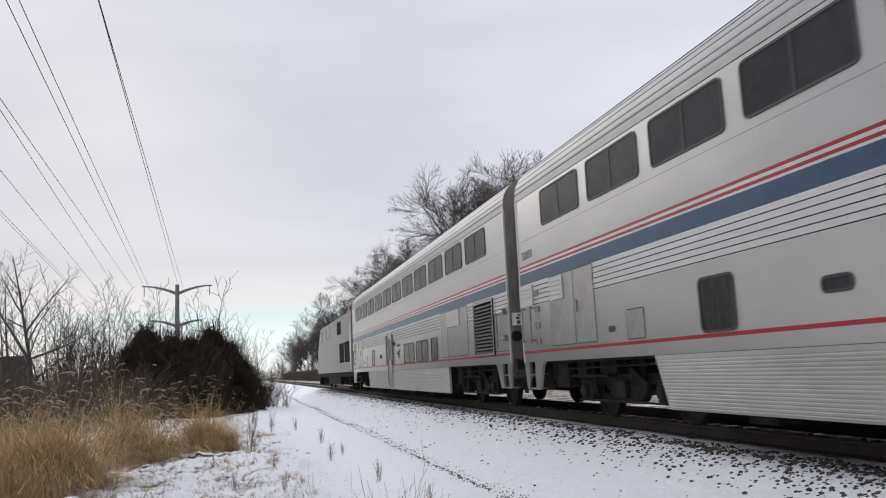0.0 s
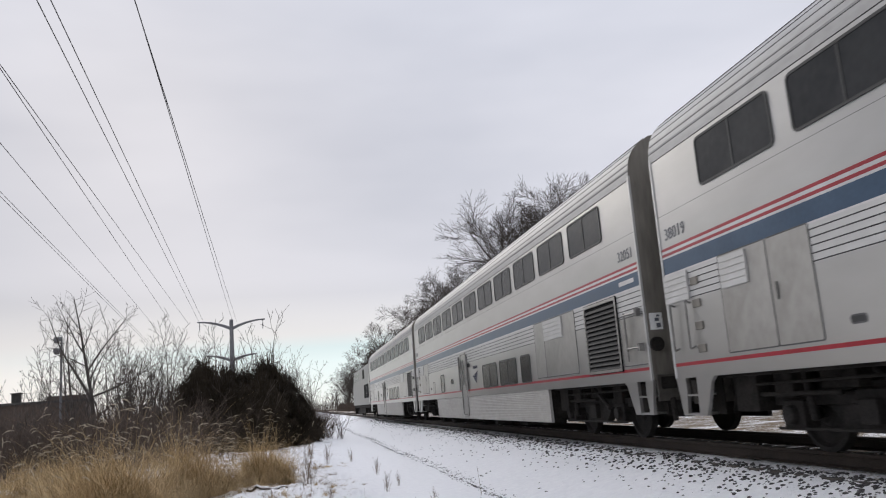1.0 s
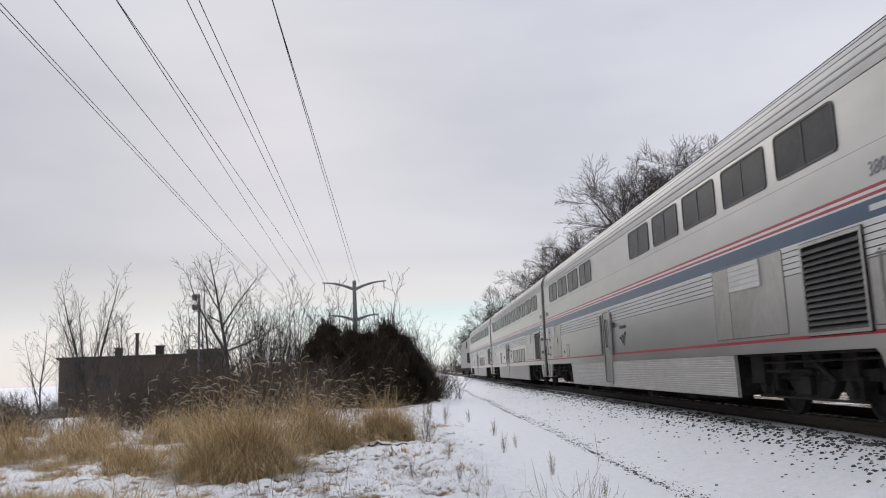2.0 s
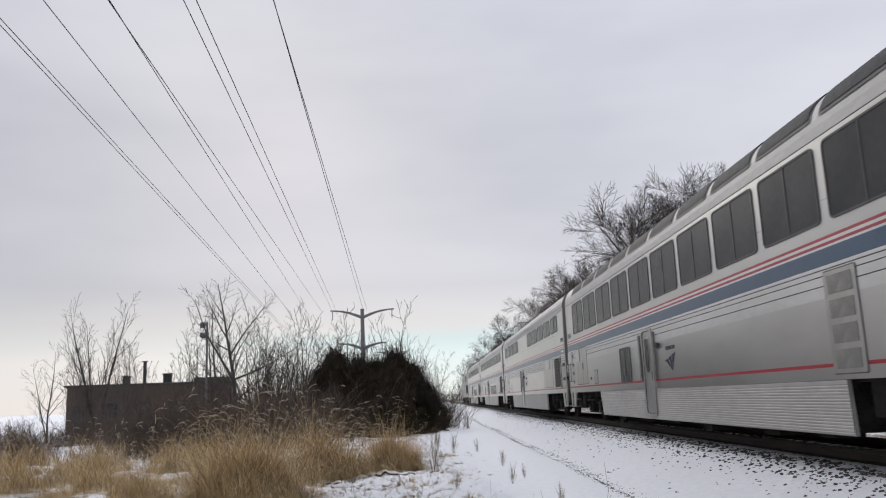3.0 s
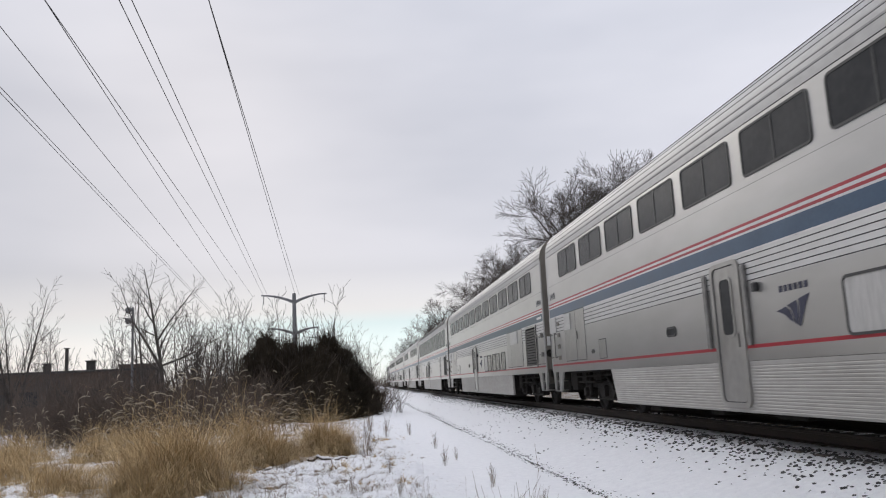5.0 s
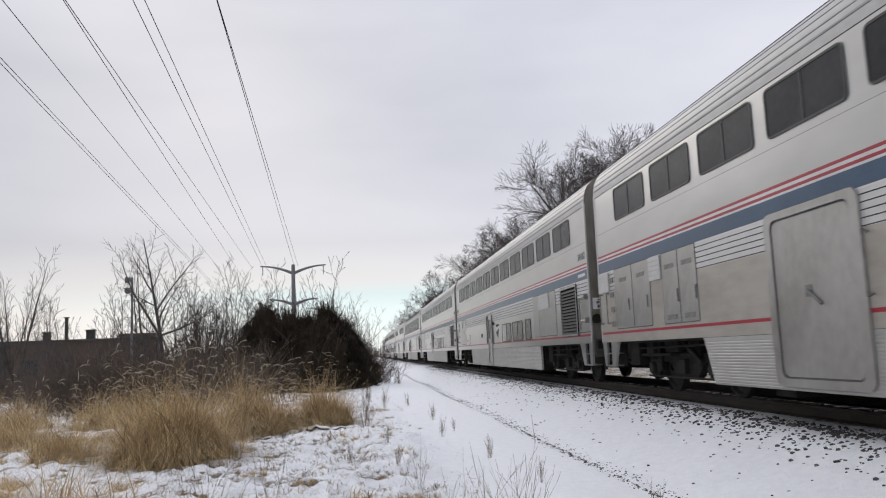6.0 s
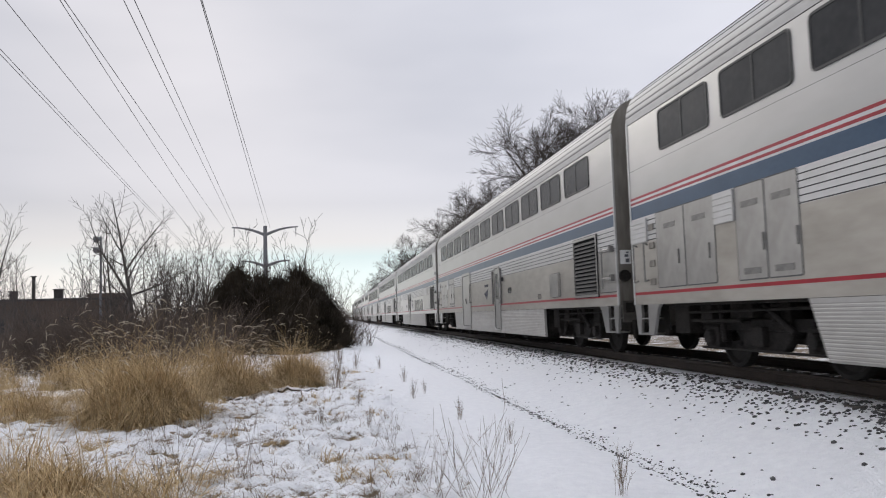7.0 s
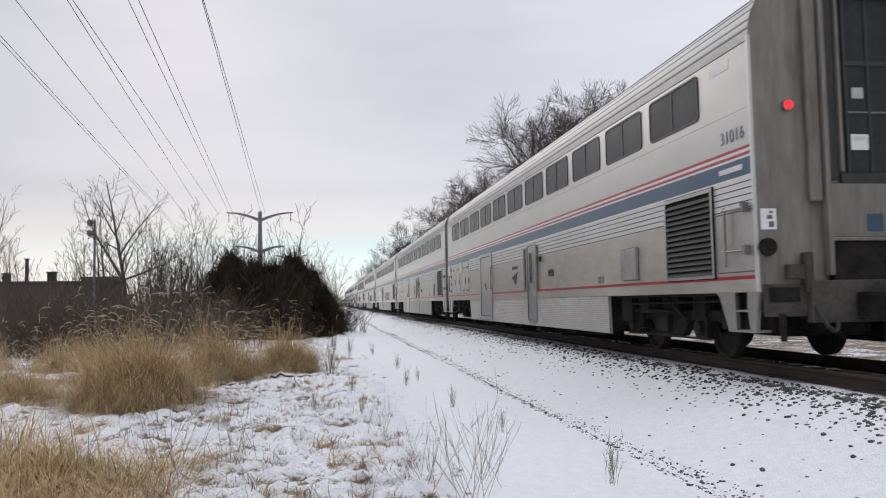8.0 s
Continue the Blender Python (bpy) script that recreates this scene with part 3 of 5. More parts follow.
def emblem(car, d, z):
    """The operator's mark as plain shapes: a bar over three sweeping bands."""
    def make():
        g = Geo()
        def sweep(top, end, t):
            mid = (top[0] * 0.45 + end[0] * 0.55 + 0.05, top[1] * 0.75 + end[1] * 0.25)
            return tuple((1 - t) ** 2 * p + 2 * t * (1 - t) * q + t * t * r for p, q, r in zip(top, mid, end))
        for a, b, e0, e1 in (((-0.46, 0.03), (-0.20, 0.095), (-0.12, -0.15), (-0.01, -0.20)), ((-0.15, 0.11), (0.10, 0.175), (0.01, -0.22), (0.085, -0.26)), ((0.15, 0.19), (0.46, 0.26), (0.10, -0.265), (0.15, -0.29))):
            n = len(g.v)
            for j in range(9):
                for top, end in ((a, e0), (b, e1)):
                    u, q = sweep(top, end, j / 8)
                    g.v.append((-0.004, -u * 0.88, q * 0.70 - 0.01))
            for j in range(8):
                g.face([n + 2 * j, n + 2 * j + 1, n + 2 * j + 3, n + 2 * j + 2])
        for i in range(6):
            g.box(-0.005, -0.001, -(-0.28 + 0.115 * i) - 0.075, -(-0.28 + 0.115 * i), 0.24, 0.32)
        return g.mesh("emblem", LOGO)
    part("emblem", once("emblem", make), car, "dark blue striped emblem", pose(SKIN, -d, z))


def number_text(car, text, d, z, size=0.24, mat=None):
    def make():
        cu = bpy.data.curves.new("number", "FONT")
        cu.body, cu.size, cu.extrude, cu.align_x, cu.space_character = text, size, 0.002, "CENTER", 1.05
        ob = bpy.data.objects.new("number", cu)
        me = bpy.data.meshes.new_from_object(ob)
        me.materials.clear()
        me.materials.append(mat or NUMBER)
        bpy.data.objects.remove(ob)
        return me
    m = Matrix(((0, 0, -1, SKIN - 0.004), (-1, 0, 0, -d), (0, 1, 0, z), (0, 0, 0, 1)))
    part("car_number", once(("num", text), make), car, at=m)


def grille(car, d0=22.95, d1=24.40, z0=1.22, z1=2.36):
    w, h = d1 - d0, z1 - z0

    def make():
        box = lambda k: [(-w / 2 - k, -h / 2 - k), (w / 2 + k, -h / 2 - k), (w / 2 + k, h / 2 + k), (-w / 2 - k, h / 2 + k)]
        g = Geo().hoop(box(0.05), box(0.0), on_side(0.03))
        g.hoop(box(0.06), box(0.05), on_side(0.02), 1)
        g.box(-0.004, 0, -w / 2, w / 2, -h / 2, h / 2, 1)
        return g.mesh("grille_frame", PANEL, LOUVRE)
    gr = part("grille", once("grille", make), car, "black louvred air intake in a grey frame", pose(SKIN, -(d0 + d1) / 2, (z0 + z1) / 2))
    slat = once("slat", lambda: Geo().prism(((-0.036, -0.030), (-0.004, 0.026), (0.0, 0.022), (-0.032, -0.034)), lambda u, q, s: (u - 0.004, (s - 0.5) * w, q)).mesh("slat", SLAT))
    for i in range(14):
        part("slat", slat, gr, at=pose(0, 0, -h / 2 + 0.03 + i * (h - 0.03) / 14))


def wheel_mesh():
    g = Geo()
    prof = ((0.0, 0.10), (0.02, 0.42), (0.05, 0.4572), (-0.07, 0.4572), (-0.075, 0.40), (-0.03, 0.36), (-0.02, 0.16), (-0.06, 0.12), (-0.06, 0.0))
    k = 28
    for x, r in prof:
        g.v += [(x, r * math.cos(2 * math.pi * i / k), r * math.sin(2 * math.pi * i / k)) for i in range(k)]
    for j in range(len(prof) - 1):
        for i in range(k):
            g.face([j * k + i, j * k + (i + 1) % k, (j + 1) * k + (i + 1) % k, (j + 1) * k + i])
    return g.mesh("wheel", WHEELSTEEL)


def bogie(car, d):
    """Four-wheel truck with outside frame, springs, dampers and a brake gear."""
    def make_frame():
        g = Geo()
        for s in (-1, 1):
            x0, x1 = sorted((s * 1.02, s * 1.16))
            g.box(x0, x1, -1.75, 1.75, 0.56, 0.72)
            g.prism(((-0.75, 0.56), (0.75, 0.56), (0.45, 0.30), (-0.45, 0.30)), lambda u, q, k: (x0 + (x1 - x0) * k, u, q))
            for y in (-1.295, 1.295):
                g.box(s * 1.02 - 0.02, s * 1.24, y - 0.20, y + 0.20, 0.30, 0.62)
                g.tube((s * 1.18, y, 0.457), (s * 1.32, y, 0.457), 0.13, 0.11, 10, cap=True)
            for y in (-0.42, 0.42):
                for j in range(5):
                    g.tube((s * 1.14, y, 0.66 + 0.055 * j), (s * 1.14, y, 0.70 + 0.055 * j), 0.13, 0.13, 10, cap=True)
            g.tube((s * 1.26, -0.9, 0.55), (s * 1.26, -0.2, 0.92), 0.045, 0.035, 8, cap=True)
            g.tube((s * 1.26, 0.85, 0.40), (s * 1.26, 0.95, 0.95), 0.05, 0.04, 8, cap=True)
            g.box(s * 1.2 - 0.05, s * 1.2 + 0.05, -0.12, 0.16, 0.36, 0.62)
            g.tube((s * 1.24, -1.6, 0.30), (s * 1.24, 1.6, 0.30), 0.02, 0.02, 6)
        g.box(-1.1, 1.1, -0.35, 0.35, 0.45, 0.8)
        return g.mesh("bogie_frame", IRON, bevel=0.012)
    b = part("bogie", once("bogie", make_frame), car, "grimy, shade-darkened cast-iron truck frame with springs", pose(0, -d, 0))
    me = once("wheel", wheel_mesh)
    axle = once("axle", lambda: Geo().tube((-0.9, 0, 0), (0.9, 0, 0), 0.08, 0.08, 8).mesh("axle", WHEELSTEEL))
    for y in (-1.295, 1.295):
        part("axle", axle, b, at=pose(0, y, 0.457))
        for s in (-1, 1):
            part("wheel", me, b, at=pose(s * 0.78, y, 0.457, 0, 0, 0 if s < 0 else 180))


def end_steps(car, tail):
    """The corner posts below the sill with the crew step between them, and the wheel-well corner."""
    def make():
        g = Geo()
        pl = lambda u, q, s: (SKIN + 0.002 + 0.05 * s, -u, q)
        g.prism(((0.39, 0.99), (0.66, 0.99), (0.68, 0.80), (0.62, 0.46), (0.50, 0.46)), pl)
        g.prism(((0.98, 0.99), (1.50, 0.99), (1.38, 0.90), (1.16, 0.46), (0.96, 0.46)), pl)
        g.box(SKIN + 0.01, SKIN + 0.25, -1.0, -0.56, 0.46, 0.49)
        g.box(SKIN + 0.01, SKIN + 0.25, -1.0, -0.62, 0.72, 0.745)
        # Black sheet added behind the steps in place of the shade there.
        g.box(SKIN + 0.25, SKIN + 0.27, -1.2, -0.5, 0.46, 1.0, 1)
        return g.mesh("corner_steps", STEEL, GRIME_SHADE)
    me = once("corner", make)
    if tail:
        # mirrored end for end
        me2 = once("corner_tail", lambda: mirrored(me))
        part("corner_steps", me2, car, at=pose(0, -LENGTH, 0))
    else:
        part("corner_steps", me, car)


def mirrored(me):
    out = me.copy()
    for v in out.vertices:
        v.co.y = -v.co.y
    return out


def underframe(car, dressed=True):
    def make():
        g = Geo()
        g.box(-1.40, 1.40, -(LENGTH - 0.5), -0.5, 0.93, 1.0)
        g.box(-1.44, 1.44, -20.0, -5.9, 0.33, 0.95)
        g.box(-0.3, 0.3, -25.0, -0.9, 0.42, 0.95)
        # Far-side sheet, added to block the bright snow behind the car.
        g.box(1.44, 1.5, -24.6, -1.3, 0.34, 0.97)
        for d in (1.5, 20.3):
            # Plain black boxes added across the wells, standing in for deep shade.
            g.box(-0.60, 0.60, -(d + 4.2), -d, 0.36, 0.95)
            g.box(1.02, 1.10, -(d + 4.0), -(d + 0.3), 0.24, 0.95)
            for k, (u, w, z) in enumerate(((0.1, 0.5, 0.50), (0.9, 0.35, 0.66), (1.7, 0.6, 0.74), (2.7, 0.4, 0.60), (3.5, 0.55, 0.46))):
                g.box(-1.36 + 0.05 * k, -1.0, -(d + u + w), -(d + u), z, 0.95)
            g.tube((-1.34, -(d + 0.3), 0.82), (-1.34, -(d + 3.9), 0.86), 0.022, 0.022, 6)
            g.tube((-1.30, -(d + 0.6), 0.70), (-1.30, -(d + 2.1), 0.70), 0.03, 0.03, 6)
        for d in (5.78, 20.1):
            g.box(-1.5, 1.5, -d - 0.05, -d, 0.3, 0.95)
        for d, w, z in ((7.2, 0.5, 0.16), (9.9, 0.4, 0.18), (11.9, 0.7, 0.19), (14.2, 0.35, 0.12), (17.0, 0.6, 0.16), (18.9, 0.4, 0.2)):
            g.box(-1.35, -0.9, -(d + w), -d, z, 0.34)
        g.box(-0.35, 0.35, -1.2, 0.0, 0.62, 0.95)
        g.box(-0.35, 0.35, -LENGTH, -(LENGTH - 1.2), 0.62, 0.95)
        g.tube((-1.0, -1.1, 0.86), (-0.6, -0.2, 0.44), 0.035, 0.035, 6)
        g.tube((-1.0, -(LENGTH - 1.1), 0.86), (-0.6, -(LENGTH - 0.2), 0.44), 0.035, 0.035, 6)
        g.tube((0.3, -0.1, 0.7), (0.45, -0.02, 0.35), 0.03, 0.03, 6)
        return g.mesh("underframe", GRIME_SHADE, bevel=0.01)
    part("underframe", once("underframe", make), car, "black underframe with tanks, pipes and added shade sheets")


def diaphragm(car, tail):
    def make():
        g = Geo()
        g.hoop([(u, q + 3.05) for u, q in rounded(1.3, 2.3, 0.12)], [(u, q + 3.05) for u, q in rounded(0.95, 2.0, 0.08)], lambda u, q, s: (u, -0.39 + 0.36 * s, q))
        return g.mesh("diaphragm", RUBBER)
    me = once("diaphragm", make)
    if tail:
        part("diaphragm", once("diaphragm_tail", lambda: mirrored(me)), car, at=pose(0, -LENGTH, 0))
    else:
        part("diaphragm", me, car)


def end_wall_trim(car, last):
    """Fittings on the tail wall: notice, gutters, lamps; on the last car also the passage with its door and glass."""
    y = -(LENGTH - END)
    st = once("sticker", lambda: Geo().box(-0.105, 0.105, -0.004, 0, -0.13, 0.13).box(0.0, 0.07, -0.006, -0.004, -0.10, -0.03, 1).box(-0.02, 0.05, -0.006, -0.004, 0.0, 0.05, 1).box(0.01, 0.06, -0.006, -0.004, 0.07, 0.10, 1).mesh("notice", STICKER, NUMBER))
    part("notice", st, car, "small white notice with dark figures", pose(-1.38, y, 1.87))
    part("gutter", once("gutter", lambda: Geo().box(-0.085, 0.085, -0.09, 0, 2.08, 4.85).mesh("gutter", ENDWALL, bevel=0.02)), car, at=pose(-0.76, y, 0))
    lamp = once("marker", lambda: Geo().tube((0, 0, 0), (0, -0.05, 0), 0.075, 0.075, 16, cap=True).mesh("lamp_housing", ENDWALL))
    house = part("lamp_housing", lamp, car, at=pose(-1.07, y, 3.30))
    lens = once("lens", lambda: Geo().tube((0, -0.05, 0), (0, -0.075, 0), 0.062, 0.05, 16, cap=True).mesh("lens", RUBBER))
    ln = part("lens", lens, house, "glowing red lens" if last else "")
    if last:
        ln.material_slots[0].link = "OBJECT"
        ln.material_slots[0].material = LAMP

    sill = part("end_sill", once("endsill", lambda: Geo().box(-1.50, 1.50, -0.05, 0, 0.66, 1.06).box(-0.95, 0.95, -0.16, -0.045, 0.58, 1.10).mesh("end_sill", DARKEND, bevel=0.01)), car, "soiled end sill", pose(0, y, 0))
    # The step opening is a black slab, its shade put into the colour.
    part("step_opening", once("stepopening", lambda: Geo().box(-1.44, -1.04, -0.06, -0.05, 0.84, 1.02).mesh("step_opening", GRIME_SHADE)), sill)
    part("socket", once("socket", lambda: Geo().tube((-1.42, 0, 1.52), (-1.42, -0.06, 1.52), 0.11, 0.11, 14, cap=True).mesh("socket", GRIME_SHADE)), car, "round black cable socket", pose(0, y, 0))
    part("bracket", once("endbracket", lambda: Geo().box(-1.20, -0.86, -0.10, 0, 1.12, 1.30).box(-0.98, -0.88, -0.13, 0, 0.95, 1.45).mesh("bracket", DARKEND, bevel=0.01)), car, at=pose(0, y, 0))
    part("stirrup", once("stirrup", lambda: Geo().tube((-1.28, -0.04, 0.70), (-1.28, -0.06, 0.36), 0.05, 0.04, 8, cap=True).mesh("stirrup", GRIME_SHADE)), sill)
    # A black box below the threshold paints the shade of a hollow.
    part("recess", once("recess", lambda: Geo().box(-0.60, 0.60, -0.10, 0, 1.10, 1.57).mesh("recess", GRIME_SHADE)), car, at=pose(0, y, 0))
    for x in (-0.9, 0.5):
        part("hose", once("endhose", lambda: Geo().path([(0, -0.15, 0.80), (0.02, -0.24, 0.66), (0.07, -0.28, 0.54), (0.15, -0.28, 0.48), (0.22, -0.25, 0.52), (0.25, -0.2, 0.62)], [0.024] * 6, 6).mesh("hose", RUBBER)), sill, at=pose(x, 0, 0))
    if not last:
        return
    part("repair_patch", Geo().box(-0.004, 0, -0.26, 0.26, -0.07, 0.07).mesh("repair_patch", WHITE), car, "pale patch on the steel", pose(SKIN, -24.75, 3.98))

    def make_passage():
        g = Geo()
        for s in (-1, 1):
            g.box(*sorted((s * 0.66, s * 0.60)), -0.14, 0, 1.16, 4.86)
            g.box(*sorted((s * 0.60, s * 0.46)), -0.09, 0, 2.36, 4.86, 1)
            g.box(*sorted((s * 0.44, s * 0.40)), -0.13, -0.02, 2.45, 4.80)
        g.box(-0.60, 0.60, -0.09, 0, 4.70, 4.86, 1)
        return g.mesh("passage_frame", ENDWALL, RUBBER, bevel=0.008)
    frame = part("passage_frame", make_passage(), car, "worn frame round the end passage", pose(0, y, 0))
    part("threshold", Geo().box(-0.60, 0.60, -0.11, 0, 1.63, 2.30).box(-0.60, 0.60, -0.15, 0, 1.58, 1.63).mesh("threshold", ENDWALL, bevel=0.01), frame)
    part("blue_tag", Geo().box(-0.12, 0.10, -0.116, -0.112, 1.70, 1.92).mesh("blue_tag", BLUE), frame, "faded blue tag")
    door = part("end_door", Geo().box(-0.40, 0.40, -0.02, 0, 2.30, 4.70).box(-0.40, 0.40, -0.05, -0.02, 2.30, 2.44).box(-0.30, -0.26, -0.05, -0.02, 2.44, 4.70).box(0.02, 0.06, -0.05, -0.02, 2.44, 4.70).box(-0.26, 0.40, -0.045, -0.02, 3.21, 3.23, 1).box(-0.26, 0.40, -0.045, -0.02, 3.82, 3.88).mesh("end_door", RUBBER, HANDRAIL), car, "dark end door with glass", pose(0, y, 0))
    part("pane", Geo().box(-0.26, 0.38, -0.03, -0.02, 2.46, 4.66).mesh("pane", GLASS), door)
    part("notice", Geo().box(-0.23, 0.01, -0.036, -0.031, 2.74, 2.94).box(-0.19, -0.03, -0.038, -0.036, 2.86, 2.91, 1).mesh("notice", STICKER, WHITE), door, "white paper behind the glass")
    part("notice", Geo().box(-0.19, -0.03, -0.036, -0.031, 3.40, 3.54).mesh("notice", CURTAIN), door, "small grey paper behind the glass")


def rail_car(kind, front_number, tail_number, label, last=False):
    car = thing("rail_car", label, "rail car", "cars of the train")
    part("shell", once(("shell", kind == "lounge"), lambda: shell_mesh(kind == "lounge")), car, "stainless steel shell with red and blue stripes")
    part("skirt", once("skirt", skirt_mesh), car, "fluted steel skirt")
    underframe(car)
    for d in (3.88, 22.02):
        bogie(car, d)
    for tail in (False, True):
        end_steps(car, tail)
        if not (tail and last):
            diaphragm(car, tail)
    end_wall_trim(car, last)
    # upper deck windows
    for i in range(11):
        if kind == "diner" and i in (4, 5):
            continue
        d = 1.77 + 2.065 * i
        if kind == "lounge":
            add_window(car, d - 0.03, 3.53, 1.82, 1.06, 0.10)
            roof_light(car, d - 0.03)
        else:
            add_window(car, d, 3.745)
    # lower deck
    if kind == "baggage":
        entrance(car, 14.25, 15.0)
        bd = flat_panel("baggage_door", car, 7.86, 9.48, 0.44, 2.36, depth=0.012, r=0.10, label="plain grey baggage door in a raised frame")
        part("door_frame", once("bagframe", lambda: Geo().hoop(rounded(1.98, 2.16, 0.13), rounded(1.67, 1.97, 0.11), on_side(0.028)).hoop(rounded(1.69, 1.99, 0.12), rounded(1.56, 1.86, 0.09), on_side(0.008), 1).mesh("door_frame", PANEL, GROOVE)), bd)
        part("latch", once("baglatch", lambda: Geo().tube((-0.03, 0.10, 0.06), (-0.03, -0.16, -0.12), 0.018, 0.018, 6, cap=True).box(-0.02, -0.012, 0.02, 0.16, -0.02, 0.12).mesh("latch", HANDRAIL)), bd, "dark door latch")
        grab_rail(car, 9.74, 1.3, 2.0)
        emblem(car, 12.75, 1.55)
        add_window(car, 16.2, 1.56, 0.42, 0.17, 0.07, False)
        flat_panel("hatch", car, 21.05, 21.75, 1.24, 1.78, depth=0.06, label="pale hatch standing ajar")
        flat_panel("vent_cover", car, 19.7, 20.0, 1.24, 1.33, ENDWALL)
        for d0, d1 in ((1.49, 2.50), (2.54, 3.46), (4.07, 4.76), (4.80, 5.48)):
            p = flat_panel("locker_door", car, d0, d1, 1.24, 2.44)
            handle(p, 0.30, -0.15, 0.22)
            part("vent", once("slotvent", lambda: Geo().box(-0.012, -0.004, -0.2, 0.2, -0.04, 0.04).mesh("vent", HANDRAIL)), p, at=pose(0, 0, 0.36))
            if d0 > 3.5:
                part("vent", once("slotvent", None), p, at=pose(0, 0, -0.50))
        ribbed_panel(car, 3.50, 4.04, 2.02, 2.44)
    else:
        entrance(car, 10.85, 11.6)
        emblem(car, 12.95, 1.55)
        flat_panel("locker_door", car, 1.95, 3.0, 1.24, 2.44)
        ribbed_panel(car, 2.0, 2.6, 2.02, 2.42)
        p = flat_panel("locker_door", car, 3.03, 3.80, 1.24, 2.44)
        handle(p, -0.28, 0.0, 0.2)
        flat_panel("hatch", car, 4.85, 5.35, 1.22, 1.62)
        flat_panel("vent_cover", car, 4.25, 4.45, 1.36, 1.42, RUBBER)
        if kind in ("sleeper", "coach"):
            for d in (14.0, 16.05):
                add_window(car, d, 1.50, 1.72, 0.66, 0.09, dressed="curtain" if kind == "coach" and d < 15 else "dim")
            add_window(car, 18.2, 1.50, 0.82, 0.66, 0.09, False, "dim")
            add_window(car, 8.85, 1.53, 0.42, 0.17, 0.07, False)
        if kind == "sleeper":
            add_window(car, 6.75, 1.52, 0.72, 0.66, 0.09, False, "dim")
        if kind != "lounge":
            flat_panel("locker_door", car, 19.55, 20.25, 1.24, 2.43)
            p = flat_panel("locker_door", car, 20.28, 22.3, 1.24, 2.43)
            ribbed_panel(car, 20.32, 21.55, 2.0, 2.42)
        else:
            add_window(car, 8.4, 1.62, 1.15, 0.92, 0.06)
            vent_stack(car, 19.95, 20.75)
    grille(car)
    flat_panel("locker_door", car, 24.52, 25.45, 1.24, 2.0, depth=0.006)
    part("ladder_rail", once("ladderrail", lambda: Geo().tube((-0.07, 0, -0.32), (-0.07, 0, 0.46), 0.017, 0.017, 6, cap=True).tube((-0.07, 0.05, 0.42), (-0.05, -0.46, 0.42), 0.022, 0.022, 6, cap=True).tube((-0.07, 0.05, -0.12), (-0.05, -0.46, -0.12), 0.015, 0.015, 6, cap=True).box(-0.08, 0, -0.50, -0.42, 0.36, 0.48).box(-0.08, 0, -0.50, -0.42, -0.18, -0.06).mesh("ladder_rail", HANDRAIL)), car, "grey climbing rail on two brackets", pose(SKIN, -24.86, 1.62))
    for y in (-(END + 0.025), -(LENGTH - END - 0.025)):
        part("corner_trim", once("cornertrim", lambda: Geo().box(-0.012, 0.03, -0.025, 0.025, 0.97, 4.2).mesh("corner_trim", RIB, bevel=0.005)), car, at=pose(SKIN, y, 0))
    for d in (0.62, 1.08):
        grab_rail(car, d, 1.35, 2.0)
    ribbed_panel(car, 0.42, 1.12, 2.02, 2.42)
    ladder_shade_marks(car, 1.28)
    if front_number:
        number_text(car, front_number, 0.90, 2.93)
    if tail_number:
        number_text(car, tail_number, 25.02, 2.93)
        part("name_bar", once("namebar", lambda: Geo().box(-0.004, 0, -0.30, 0.30, -0.035, 0.035).mesh("name_bar", WHITE)), car, at=pose(SKIN, -24.95, 2.57))
    return car


def ladder_shade_marks(car, d):
    """Dark blocks painting the shadows of the climbing rungs beside the car's leading corner."""
    me = once("rung", lambda: Geo().box(-0.02, 0, -0.10, 0.10, -0.055, 0.055).mesh("rung", ENDWALL, bevel=0.008))
    for i in range(4):
        part("rung", me, car, at=pose(SKIN, -d, 1.34 + 0.30 * i))


def vent_stack(car, d0, d1):
    h = flat_panel("vent_panel", car, d0, d1, 1.05, 2.36, depth=0.014)
    me = once("stackvent", lambda: Geo().box(-0.02, -0.012, -0.30, 0.30, -0.12, 0.12).mesh("vent", HANDRAIL))
    for i in range(4):
        part("vent", me, h, at=pose(0, 0, -0.48 + 0.32 * i))


def roof_light(car, d):
    """A curved skylight that follows the roof's shoulder."""
    def make():
        g = Geo()
        arc = []
        for i in range(15):
            t = radians(12 + 54 * i / 14)
            x, z = SKIN * math.cos(t) ** 0.55, 4.17 + 0.80 * math.sin(t) ** 0.82
            arc.append((x, z))
        for inset, lift, mat in ((0.0, 0.012, 1), (0.05, 0.02, 0)):
            n = len(g.v)
            a = arc if not inset else arc[1:-1]
            for x, z in a:
                nx, nz = x / 1.55, (z - 3.9)
                k = lift / math.hypot(nx, nz)
                g.v += [(x + nx * k, -inset, z + nz * k), (x + nx * k, -(1.82 - inset), z + nz * k)]
            for i in range(len(a) - 1):
                g.face([n + 2 * i, n + 2 * i + 1, n + 2 * i + 3, n + 2 * i + 2], mat)
        return g.mesh("roof_window", ROOFGLASS, RUBBER)
    part("roof_window", once("rooflight", make), car, "curved tinted roof window", pose(0, -d, 0))


